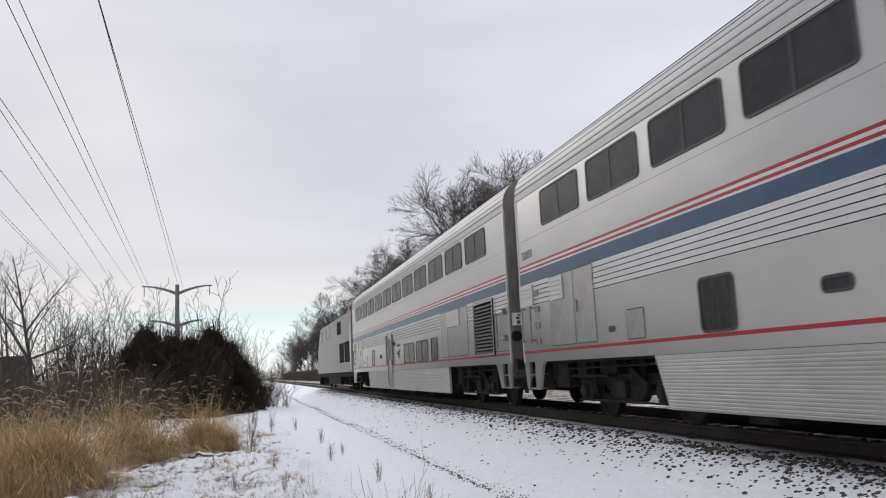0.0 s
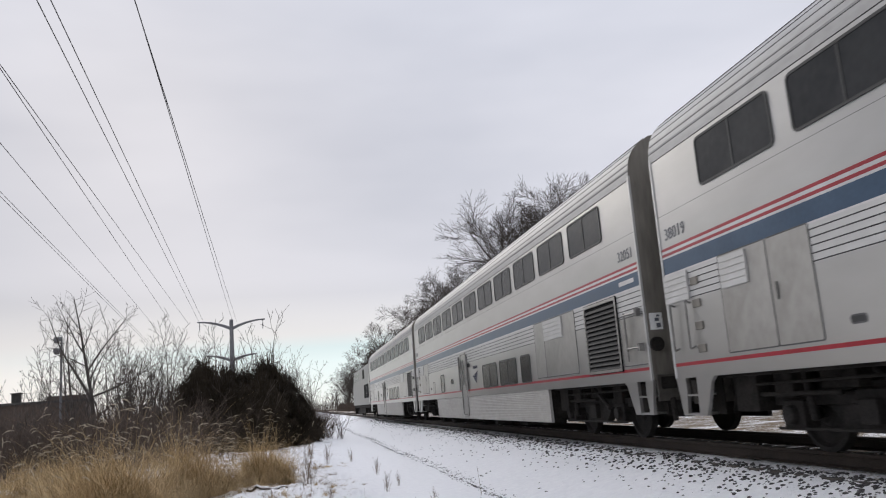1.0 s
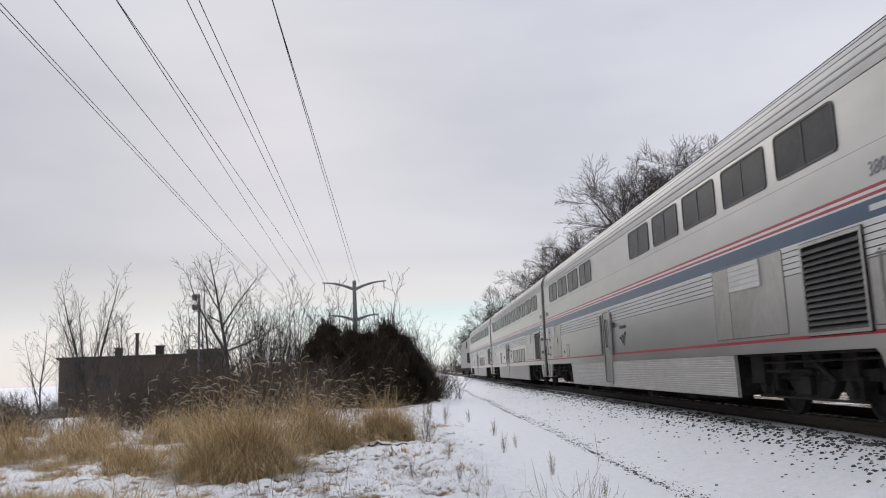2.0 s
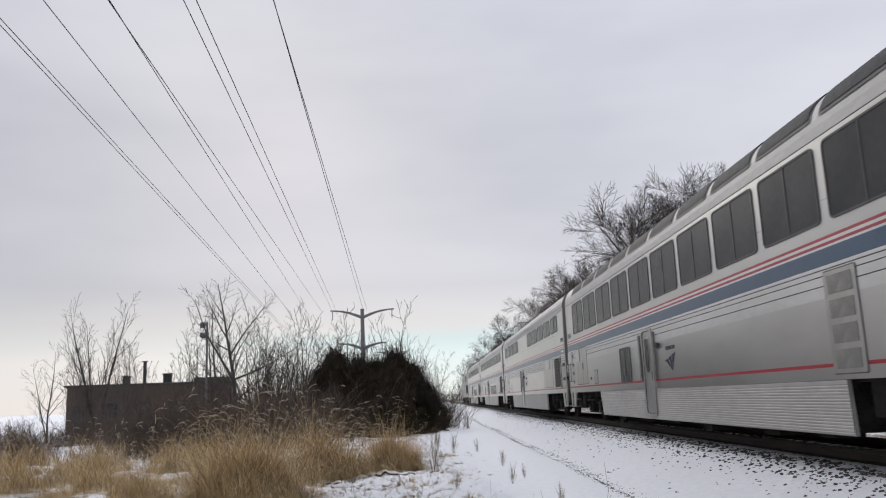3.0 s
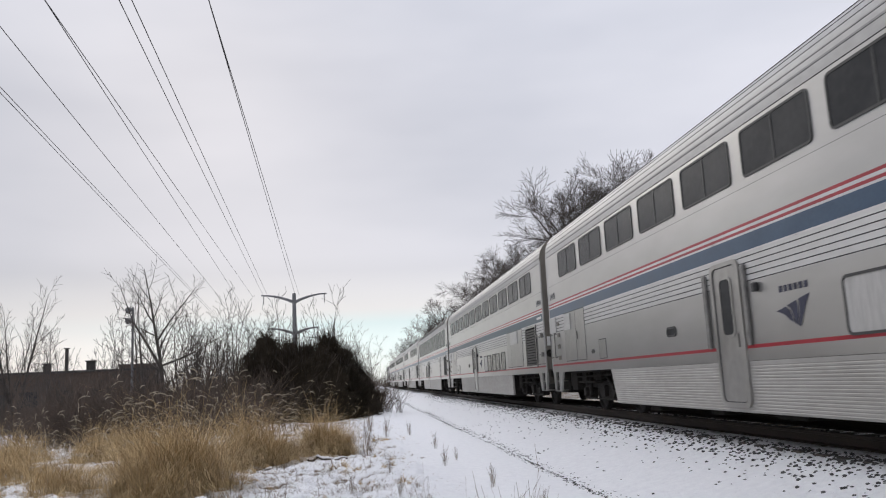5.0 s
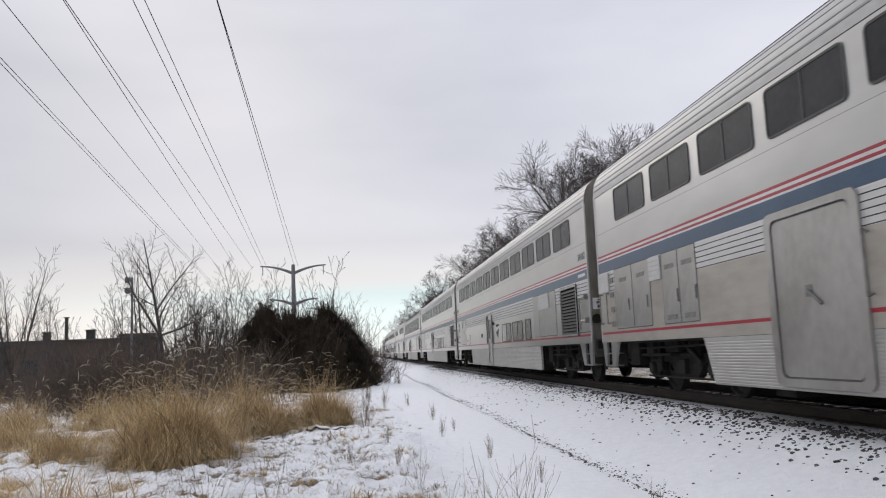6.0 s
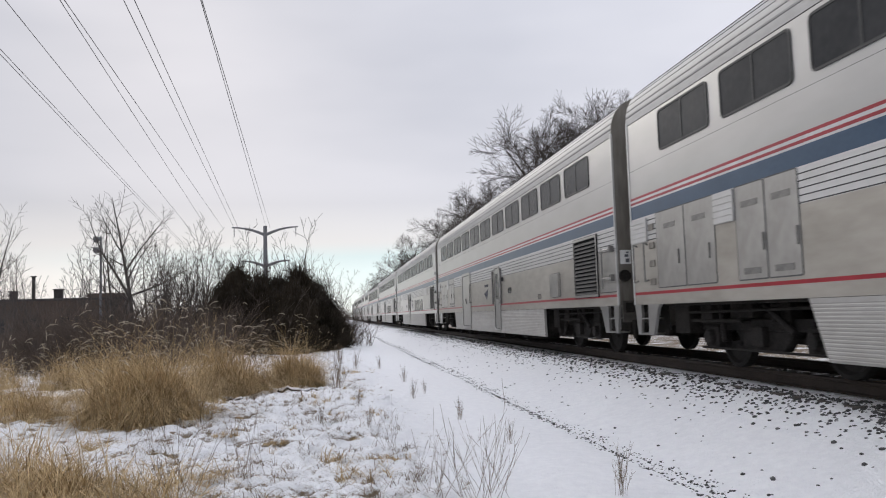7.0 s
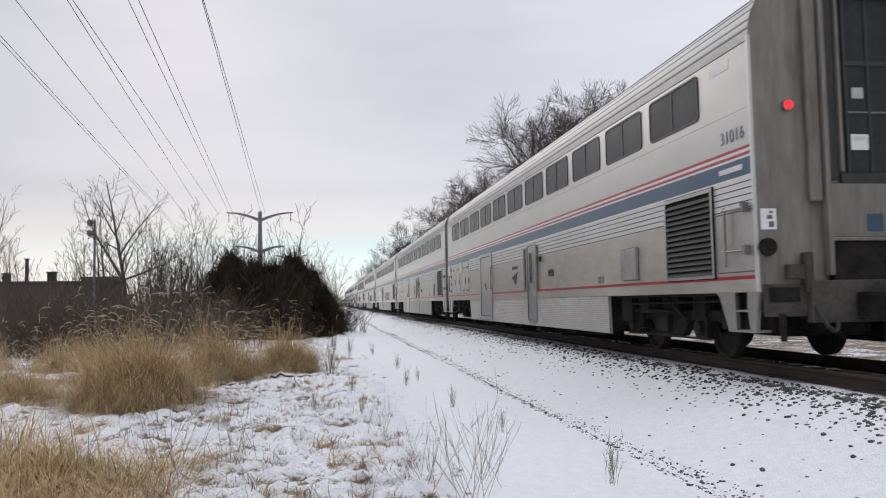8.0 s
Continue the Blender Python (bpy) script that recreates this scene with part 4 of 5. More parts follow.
CARS = [
    rail_car("sleeper", "", "", "silver double-deck sleeping car behind the locomotive"),
    rail_car("sleeper", "32051", "32051", "silver double-deck sleeping car with curtained lower windows"),
    rail_car("diner", "38019", "38019", "silver double-deck dining car with a windowless stretch"),
    rail_car("lounge", "33027", "33027", "silver sightseer lounge car with curved roof windows"),
    rail_car("coach", "34084", "34084", "silver double-deck coach with red and blue stripes"),
    rail_car("coach", "34102", "34102", "silver double-deck coach with drawn lower curtains"),
    rail_car("baggage", "", "", "silver double-deck coach with a plain baggage door"),
    rail_car("baggage", "", "31016", "last silver double-deck coach with a glowing red tail lamp", last=True),
]


for car in CARS[6:]:
    body = next(c for c in car.children if c.name.startswith("shell"))
    body.material_slots[8].link = "OBJECT"
    body.material_slots[8].material = DIRTY
teal_shell = next(c for c in CARS[4].children if c.name.startswith("shell"))
for slot in teal_shell.material_slots:
    if slot.material == BLUE:
        slot.link = "OBJECT"
        slot.material = TEAL


def locomotive():
    """Diesel passenger locomotive with slab sides, slanted nose and cab windows."""
    loco = thing("locomotive", "silver diesel passenger locomotive at the train's head", "locomotive")
    n = 21.0
    side = [(-0.35, 1.05), (-0.35, 4.15), (-18.3, 4.15), (-19.6, 3.2), (-20.6, 2.6), (-20.9, 1.05)]

    def make_body():
        g = Geo()
        ring = [(u, q) for u, q in side]
        lower = [(-1.50, 0), (-1.50, 1)]
        c = len(ring)
        for x, top in ((-1.52, 4.15), (-1.05, 4.38), (1.05, 4.38), (1.52, 4.15)):
            for u, q in ring:
                g.v.append((x, -u, q + (0.23 if q > 4 and abs(x) < 1.2 else 0)))
        for j in range(3):
            for i in range(c):
                k = (i + 1) % c
                g.face([j * c + i, j * c + k, (j + 1) * c + k, (j + 1) * c + i])
        g.face(list(range(c)))
        g.face([3 * c + i for i in range(c)][::-1])
        return g.mesh("body", LOCOGREY, bevel=0.04)
    part("body", make_body(), loco)
    sd = lambda depth: (lambda u, q, s: (-1.52 - depth * s, u, q))
    for name, u0, u1, z0, z1, mat, lab in (("side_window", 16.4, 18.3, 3.25, 3.95, GLASS, ""), ("side_window", 13.9, 15.9, 3.25, 3.95, GLASS, ""), ("side_window", 11.4, 13.4, 3.25, 3.95, GLASS, ""), ("vent", 5.2, 7.0, 3.2, 3.95, LOUVRE, ""), ("louvre", 1.4, 3.5, 1.55, 2.65, LOUVRE, "black louvred intake"), ("louvre", 3.9, 6.0, 1.55, 2.65, LOUVRE, "black louvred intake"), ("door", 0.55, 1.1, 1.15, 3.4, PANEL, "")):
        part(name, Geo().prism(((u0, z0), (u1, z0), (u1, z1), (u0, z1)), sd(0.02)).mesh(name, mat), loco, lab)
    part("underframe", Geo().box(-1.45, 1.45, 0.5, 20.6, 0.75, 1.06).box(-1.4, 1.4, 6.9, 13.9, 0.28, 0.8).mesh("underframe", GRIME_SHADE, bevel=0.03), loco)
    part("plough", Geo().prism(((20.3, 0.95), (20.9, 0.95), (21.1, 0.18), (20.7, 0.18)), lambda u, q, s: (-1.4 + 2.8 * s, u, q)).mesh("plough", GRIME_SHADE), loco)
    for d in (-4.0, -17.0):
        bogie(loco, d)
    lamp_me = Geo().tube((0, 0, 0), (0, 0.05, 0), 0.1, 0.1, 12, cap=True).mesh("headlamp", STICKER)
    for x in (-0.35, 0.35):
        part("headlamp", lamp_me, loco, at=pose(x, 20.55, 2.75))
    return loco


LOCO = locomotive()

# distance of the train's leading coupling along the track, second by second
RUN = ((0.0, 41.14), (0.5, 52.53), (1.0, 62.92), (1.5, 73.82), (3.0, 107.95), (3.5, 118.27), (4.0, 129.26), (4.5, 140.88), (6.0, 172.79), (6.5, 184.36), (7.0, 195.08), (7.5, 205.98), (8.0, 215.93))


def motions():
    """The whole train rolls away along the straight track."""
    for i, car in enumerate(CARS):
        walk(car, [(t, pose(TRACK_X, s - LENGTH * i, RAIL_Z)) for t, s in RUN])
    walk(LOCO, [(t, pose(TRACK_X, s, RAIL_Z)) for t, s in RUN])



# ---- power line ----
def davit_pole(x, y, top, label):
    """Tapered steel pole with two pairs of upswept arms."""
    p = thing("power_pole", label, "power pole", "power line poles", pose(x, y, 0))
    part("mast", Geo().path([(0, 0, -0.3), (0, 0, top * 0.5), (0, 0, top)], [0.32, 0.28, 0.23], 12).tube((0, 0, top), (0, 0, top + 0.06), 0.23, 0.16, 12, cap=True).mesh("mast", POLE, smooth=True), p)
    for z, reach, drop in ((top - 0.1, 4.05, 1.0), (top - 4.3, 3.0, 0.75)):
        for s in (-1, 1):
            pts = [(s * reach * t, 0, z - drop * (1 - t) ** 2.0) for t in (0, 0.2, 0.4, 0.6, 0.8, 1.0)]
            part("arm", Geo().path(pts, [0.20, 0.18, 0.15, 0.12, 0.10, 0.08], 8).mesh("arm", POLE, smooth=True), p)
            ins = Geo()
            for k in range(6):
                ins.tube((s * reach * 0.93, 0, z - 0.15 - 0.17 * k), (s * reach * 0.93, 0, z - 0.22 - 0.17 * k), 0.10, 0.06, 8, cap=True)
            ins.tube((s * reach * 0.93, 0, z), (s * reach * 0.93, 0, z - 1.2), 0.025, 0.025, 5)
            part("insulator", ins.mesh("insulator", POLE), p)
    return p


davit_pole(-8.13, 101, 13.2, "grey steel power pole with two pairs of upswept arms")
davit_pole(-8.5, 190, 13.2, "distant grey steel power pole")


def cable(x0, y0, x1, y1, z1=13.0, far=None, sag=0.05):
    """A hanging conductor from behind the path to its pole; straight in plan."""
    g = Geo()
    pts = []
    ends = [(x0 + (x1 - x0) * (-45 - y0) / (y1 - y0), -45.0, 13.0), (x1, y1, z1)]
    for i in range(15):
        t = i / 14
        pts.append((ends[0][0] + (ends[1][0] - ends[0][0]) * t, ends[0][1] + (ends[1][1] - ends[0][1]) * t, ends[0][2] + (ends[1][2] - ends[0][2]) * t - sag * 4 * t * (1 - t)))
    if far:
        for i in range(1, 9):
            t = i / 8
            pts.append((x1 + (far[0] - x1) * t, y1 + (far[1] - y1) * t, z1 + (far[2] - z1) * t - 4 * t * (1 - t) * 0.8))
    g.path(pts, [0.0155] * len(pts), 5)
    tagged(new("power_cable", g.mesh("power_cable", WIRE)), "thin black overhead power cable", "cable", "overhead cables")


for a in ((-13.06, 30, -26.41, 170), (-12.87, 30, -26.01, 170), (-11.17, 30, -23.01, 170), (-9.34, 30, -20.67, 170), (-9.15, 30, -13.2, 101), (-7.16, 30, -11.88, 101), (-6.79, 30, -11.37, 101), (-4.49, 30, -7.98, 101), (-4.44, 30, -7.5, 101)):
    cable(*a)


# ---- bare trees ----
def tree_meshes(key, seed, stems, levels, thin=0.006):
    """A leafless tree grown branch by branch. stems: (lean, heading, length, radius) of the limbs that rise from the
    ground or the fork; levels: per order (count, from, angle, length ratio, radius ratio, wander, lift)."""
    def make():
        rng = random.Random(seed)
        wood, fine = Geo(), Geo()

        def grow(p, d, length, radius, order):
            n = (9, 6, 4, 3)[order] if order < len(levels) else (2 if order < 3 else 1)
            wander, lift = (levels[order - 1][5], levels[order - 1][6]) if order else (0.06, 0.04)
            pts, rad = [p.copy()], [radius]
            for i in range(n):
                d = (d + Vector((rng.gauss(0, 1), rng.gauss(0, 1), rng.gauss(0, 0.7))) * wander + Vector((0, 0, lift))).normalized()
                p = p + d * length / n
                pts.append(p.copy())
                rad.append(max(thin * 0.5, radius * (1 - 0.9 * (i + 1) / n)))
            q = wood if radius > thin * 2.2 else fine
            q.path(pts, rad, 7 if radius > 0.06 else (5 if radius > 0.025 else 3))
            if order == len(levels):
                return pts
            count, start, angle, ratio, slim, w, l = levels[order]
            spin = rng.uniform(0, 6.28)
            for k in range(count):
                t = start + (1 - start) * (k + rng.random()) / count
                f = t * n
                i = min(n - 1, int(f))
                at = pts[i].lerp(pts[i + 1], f - i)
                axis = (pts[i + 1] - pts[i]).normalized()
                spin += 2.4 + rng.gauss(0, 0.35)
                u = axis.orthogonal().normalized()
                side = u * math.cos(spin) + axis.cross(u) * math.sin(spin)
                turn = radians(angle * rng.uniform(0.7, 1.3))
                e = axis * math.cos(turn) + side * math.sin(turn)
                r = max(thin * 0.6, (rad[i] + (rad[i + 1] - rad[i]) * (f - i)) * slim * rng.uniform(0.8, 1.15))
                grow(at, e, length * ratio * rng.uniform(0.65, 1.2) * (1.12 - 0.55 * t), r, order + 1)
            return pts

        bole = None
        for root, lean, head, length, radius in stems:
            lean, head = radians(lean), radians(head)
            if isinstance(root, float):
                # a limb that leaves the bole at that share of its length
                i = min(8, int(root * 9))
                root = bole[i].lerp(bole[i + 1], root * 9 - i)
            pts = grow(Vector(root), Vector((math.sin(lean) * math.cos(head), math.sin(lean) * math.sin(head), math.cos(lean))), length, radius, 0)
            bole = bole or pts
        return wood.mesh("trunk", BARK, smooth=True), fine.mesh("crown", TWIG)
    return once(("grown", key), make)


def plant(key, x, y, scale, turn, label, group, **shape):
    trunk, crown = tree_meshes(key, **shape)
    t = thing("bare_tree", label, "tree", group, pose(x, y, bank(x) - 0.05, 0, 0, turn) @ Matrix.Scale(scale, 4))
    part("trunk", trunk, t, "grey-brown trunk and limbs")
    part("crown", crown, t, "leafless twigs")
    return t


def broad_shape(seed, limbs, twigs, thin):
    """A tall maple-like tree: one bole, then limbs that fan out into a domed crown."""
    rng = random.Random(seed)
    stems = [((0, 0, -0.3), 2, 0, 7.6, 0.34)]
    for k in range(limbs):
        stems.append((0.58 + 0.36 * k / limbs, rng.uniform(6, 50), 360 * k / limbs * 2.4 + rng.uniform(-20, 20), rng.uniform(8.8, 11.0), rng.uniform(0.15, 0.21)))
    return dict(seed=seed, stems=stems, thin=thin * 0.85, levels=[(11, 0.2, 42, 0.46, 0.55, 0.06, 0.03), (10, 0.1, 38, 0.56, 0.6, 0.07, 0.03), (twigs, 0.05, 33, 0.72, 0.7, 0.08, 0.02)])


BROAD = [broad_shape(sd, n, 7, 0.025) for sd, n in ((3, 11), (8, 10), (21, 10))]
THINNER = [broad_shape(sd, 8, 3, 0.045) for sd in (24, 27)]
for i, (x, y, s, turn) in enumerate(((19.4, 64, 1.08, 0), (22.8, 61, 1.06, 140), (21.0, 50, 0.84, 75), (19.3, 78, 0.88, 100), (19.0, 102, 1.02, 220), (19.3, 121, 0.95, 300), (19.0, 148, 0.95, 170), (19.5, 176, 0.97, 40), (19, 216, 0.95, 250), (19.5, 252, 0.92, 330), (19, 292, 0.92, 120), (20, 340, 0.95, 15), (23, 36, 0.75, 200))):
    if y < 130:
        plant(("broad", i % 3), x, y, s, turn, "tall leafless tree with a dense rounded crown", "trees beyond the track", **BROAD[i % 3])
    else:
        plant(("thinner", i % 2), x, y, s, turn, "tall leafless tree with a dense rounded crown", "trees beyond the track", **THINNER[i % 2])

# the forked tree that stands above the brush: a bent trunk, a long limb either side
FORKED = dict(seed=5, thin=0.011, stems=[((0, 0, -0.2), 3, 0, 6.9, 0.115), (0.41, 36, 176, 4.0, 0.062), (0.42, 70, 6, 3.0, 0.046), (0.56, 40, 10, 2.7, 0.042), (0.66, 36, 165, 2.2, 0.036)], levels=[(11, 0.22, 46, 0.34, 0.6, 0.10, 0.08), (6, 0.15, 42, 0.5, 0.65, 0.13, 0.05)])
SPREADING = dict(seed=12, thin=0.013, stems=[((0, 0, -0.2), 5, 90, 6.6, 0.10), ((0.1, 0, 0.7), 13, 0, 6.3, 0.085), (0.17, 30, 190, 5.0, 0.06), (0.25, 32, 350, 4.6, 0.05), (0.22, 28, 80, 4.5, 0.05)], levels=[(13, 0.15, 33, 0.34, 0.5, 0.06, 0.06), (6, 0.15, 35, 0.45, 0.6, 0.1, 0.05)])
SLENDER = [dict(seed=s, thin=0.0125, stems=[((0, 0, -0.2), 4, 40, 6.4, 0.075), ((0.1, 0.1, -0.1), 11, 200, 5.4, 0.055)], levels=[(14, 0.2, 40, 0.32, 0.55, 0.09, 0.06), (5, 0.2, 38, 0.48, 0.6, 0.12, 0.05)]) for s in (14, 15)]
plant("forked", -7.5, 32.5, 1.0, 0, "small bare tree with a forked trunk above the brush", "bare trees on the verge", **FORKED)
plant("spreading", -17.0, 42, 1.05, 80, "bare spreading tree beside the dark building", "bare trees on the verge", **SPREADING)
for i, (x, y, s, turn) in enumerate(((-8.9, 34.5, 0.98, 200), (-14.2, 38.5, 0.72, 120), (-9.9, 37, 0.88, 260), (-6.6, 38, 0.80, 300), (-4.9, 42, 0.84, 40), (-11.0, 42, 0.85, 10), (-20.5, 44, 0.8, 60))):
    plant(("slender", i % 2), x, y, s, turn, "small bare tree with thin upright limbs", "bare trees on the verge", **SLENDER[i % 2])
SAPLING = [dict(seed=s, thin=0.0175, stems=[((rng.uniform(-0.4, 0.4), rng.uniform(-0.4, 0.4), -0.1), rng.uniform(1, 15), rng.uniform(0, 360), rng.uniform(3.4, 6.6), rng.uniform(0.028, 0.05)) for k in range(4)], levels=[(11, 0.2, 34, 0.28, 0.5, 0.09, 0.05), (3, 0.2, 36, 0.5, 0.7, 0.12, 0.04)]) for s in (31, 32, 33, 34) for rng in (random.Random(s),)]
rng = random.Random(4)
for i in range(84):
    az = radians(rng.uniform(-0.6, 12.5) if i < 68 else rng.uniform(12, 24))
    r = rng.uniform(38, 56)
    plant(("sapling", i % 4), -r * math.sin(az), r * math.cos(az), rng.uniform(0.55, 1.02) * (0.72 if az < 0.04 else 1), rng.uniform(0, 360), "thin leafless sapling growing in the brush", "saplings in the brush", **SAPLING[i % 4])


# ---- brush and cedars ----
def brush_mesh(key, seed, count, width, height):
    """Arching stems that fork into a haze of fine twigs."""
    def make():
        rng = random.Random(seed)
        g = Geo()
        for i in range(count):
            p = Vector((rng.gauss(0, width * 0.3), rng.gauss(0, width * 0.3), 0))
            d = Vector((rng.uniform(-0.8, 0.8), rng.uniform(-0.8, 0.8), 1)).normalized()
            h = height * rng.uniform(0.35, 1.0) ** 0.8
            for k in range(3):
                q = p + d * h / 3
                g.tube(p, q, 0.011 - 0.003 * k, 0.009 - 0.003 * k, 3)
                for b in range(5):
                    e = (d + Vector((rng.uniform(-1, 1), rng.uniform(-1, 1), rng.uniform(-0.3, 0.7)))).normalized()
                    at = p.lerp(q, rng.random())
                    g.tube(at, at + e * rng.uniform(0.25, 0.6), 0.005, 0.003, 3)
                d = (d + Vector((rng.uniform(-1, 1), rng.uniform(-1, 1), -0.1)) * 0.35).normalized()
                p = q
        return g.mesh("brush", BRUSH)
    return once(("brush", key), make)


for i in range(70):
    az = radians(rng.uniform(-0.4, 27) if i < 52 else rng.uniform(1.5, 13))
    r = rng.uniform(27 if az > 0.15 else 43, 47)
    ob = new("brush_shrub", brush_mesh(i % 4, 50 + i % 4, 130, 2.8, 2.2))
    ob.matrix_basis = pose(-r * math.sin(az), r * math.cos(az), -0.05, 0, 0, rng.uniform(0, 360)) @ Matrix.Scale(rng.uniform(0.7, 1.2) * (1.2 if i >= 52 else 0.62 if az > 0.33 else 1), 4)
    tagged(ob, "dense tangle of dark brown leafless brush", "shrub", "brush behind the grass")


def cedar_meshes(key, seed, height, width):
    """A dense upright evergreen cone, uneven round about, of short sprays that point up and outwards."""
    def make():
        rng = random.Random(seed)
        trunk, g = Geo(), Geo()
        trunk.path([(0, 0, -0.1), (0.03, 0, height * 0.5), (0, 0.02, height * 0.95)], [0.09, 0.06, 0.015], 7)
        shift = Vector((seed, 0, 0))
        for i in range(8200):
            t = rng.random() ** 1.25
            a = rng.uniform(0, 6.28)
            out = Vector((math.cos(a), math.sin(a), 0))
            lobe = 1 + 0.75 * noise.noise(shift + Vector((out.x * 1.3, out.y * 1.3, t * 3.0))) + 0.5 * noise.noise(shift + Vector((out.x * 3.2, out.y * 3.2, t * 8)))
            r = width * ((1 - t) ** 0.62 + 0.05) * (0.8 + 0.4 * min(1, t * 4)) * lobe * (rng.random() ** 0.45 + 0.18 * rng.random() ** 6)
            at = out * r + Vector((0, 0, height * (t * 0.9 + 0.10 * noise.noise(shift + out * 2.0) + 0.09 * rng.random() ** 5)))
            at.z = max(0.02, at.z)
            for k in range(3):
                d = out * (0.55 - 0.3 * t) + Vector((rng.gauss(0, 0.4), rng.gauss(0, 0.4), 0.75 + rng.gauss(0, 0.3)))
                d = d.normalized() * rng.uniform(0.10, 0.36)
                p = at + Vector((rng.gauss(0, 0.06), rng.gauss(0, 0.06), rng.gauss(0, 0.06)))
                s = d.orthogonal().normalized() * 0.014
                n = len(g.v)
                g.v += [tuple(p - s), tuple(p + s), tuple(p + d)]
                g.face([n, n + 1, n + 2])
            if i % 60 == 0:
                trunk.tube((0, 0, max(0, at.z - r * 0.5)), at, 0.014, 0.005, 3)
        for i in range(190):
            t = rng.uniform(0.3, 1.0) ** 0.8
            a = rng.uniform(0, 6.28)
            p = Vector((math.cos(a), math.sin(a), 0)) * width * (1 - t) ** 0.62 * rng.uniform(0.5, 1.1) + Vector((0, 0, height * t * 0.93))
            d = Vector((math.cos(a) * 0.3 + rng.gauss(0, 0.15), math.sin(a) * 0.3 + rng.gauss(0, 0.15), 1)).normalized()
            tall = rng.uniform(0.45, 0.95)
            trunk.tube(p, p + d * tall, 0.008, 0.004, 3)
            for k in range(26):
                f = rng.random()
                c = p + d * tall * f
                e = (d + Vector((rng.gauss(0, 0.5), rng.gauss(0, 0.5), 0.2))).normalized() * rng.uniform(0.08, 0.2) * (1.2 - 0.6 * f)
                s = e.orthogonal().normalized() * 0.011
                n = len(g.v)
                g.v += [tuple(c - s), tuple(c + s), tuple(c + e)]
                g.face([n, n + 1, n + 2])
        return trunk.mesh("trunk", BARK), g.mesh("crown", CEDAR)
    return once(("cedar", key), make)


for i, (x, y, s, turn) in enumerate(((-4.3, 37.5, 1.0, 0), (-1.55, 38.6, 1.0, 90), (-2.55, 38.5, 0.9, 200), (-5.2, 38.6, 0.72, 140), (-0.75, 40.0, 0.86, 30), (-3.3, 36.6, 0.82, 260), (-1.7, 36.8, 0.78, 320), (-3.45, 39.0, 0.92, 300), (-0.50, 37.4, 0.62, 60), (-4.9, 36.8, 0.62, 10), (-2.4, 36.2, 0.7, 170), (-0.1, 39.5, 0.6, 250))):
    trunk, crown = cedar_meshes(i % 3, 70 + i % 3, 3.95, 1.55)
    t = thing("cedar_bush", "dark evergreen cedar bush with ragged top", "bush", "cedars at the verge", pose(x, y, 0, 0, 0, turn) @ Matrix.Scale(s, 4))
    part("trunk", trunk, t)
    part("crown", crown, t, "dark olive needles")


# ---- dry grass ----
def blade(g, rng, base, h, lean, width, mat=0, droop=0.5, towards=None, curl=0.0):
    a = rng.uniform(0, 2 * math.pi) if towards is None else towards + rng.gauss(0, 0.7)
    out = Vector((math.cos(a), math.sin(a), 0)) * lean
    across = Vector((-math.sin(a), math.cos(a), 0))
    side = across * width
    bow = across * rng.gauss(0, curl) * h
    n = len(g.v)
    p = Vector(base)
    for t in (0.0, 0.3, 0.6, 0.85):
        c = p + out * h * t ** 1.5 + bow * t ** 2.2 + Vector((0, 0, h * (t - droop * lean * t ** 3)))
        w = side * (1 - 0.55 * t)
        g.v += [tuple(c - w), tuple(c + w)]
    g.v.append(tuple(p + out * h * 1.05 + bow * 1.1 + Vector((0, 0, h * (1 - droop * lean)))))
    g.face([n, n + 1, n + 3, n + 2], mat)
    g.face([n + 2, n + 3, n + 5, n + 4], mat)
    g.face([n + 4, n + 5, n + 7, n + 6], mat)
    g.face([n + 6, n + 7, n + 8], mat)
    return Vector(g.v[-1]), out


def plume(g, rng, tip, out, size):
    """A nodding, feathery seed head."""
    d = (out * 0.8 + Vector((rng.uniform(0.2, 0.6), 0, 0.25))).normalized()
    p = tip.copy()
    for k in range(9):
        q = p + d * size / 9
        for b in range(4):
            e = Vector((rng.gauss(0, 1), rng.gauss(0, 1), rng.gauss(0, 1))).normalized() * size * 0.10 * math.sin(math.pi * (k + 0.7) / 9.6)
            n = len(g.v)
            s = e.orthogonal().normalized() * 0.006
            g.v += [tuple(p - s), tuple(p + s), tuple(p + e + d * 0.03)]
            g.face([n, n + 1, n + 2], 1)
        d = (d + Vector((0, 0, -0.14))).normalized()
        p = q


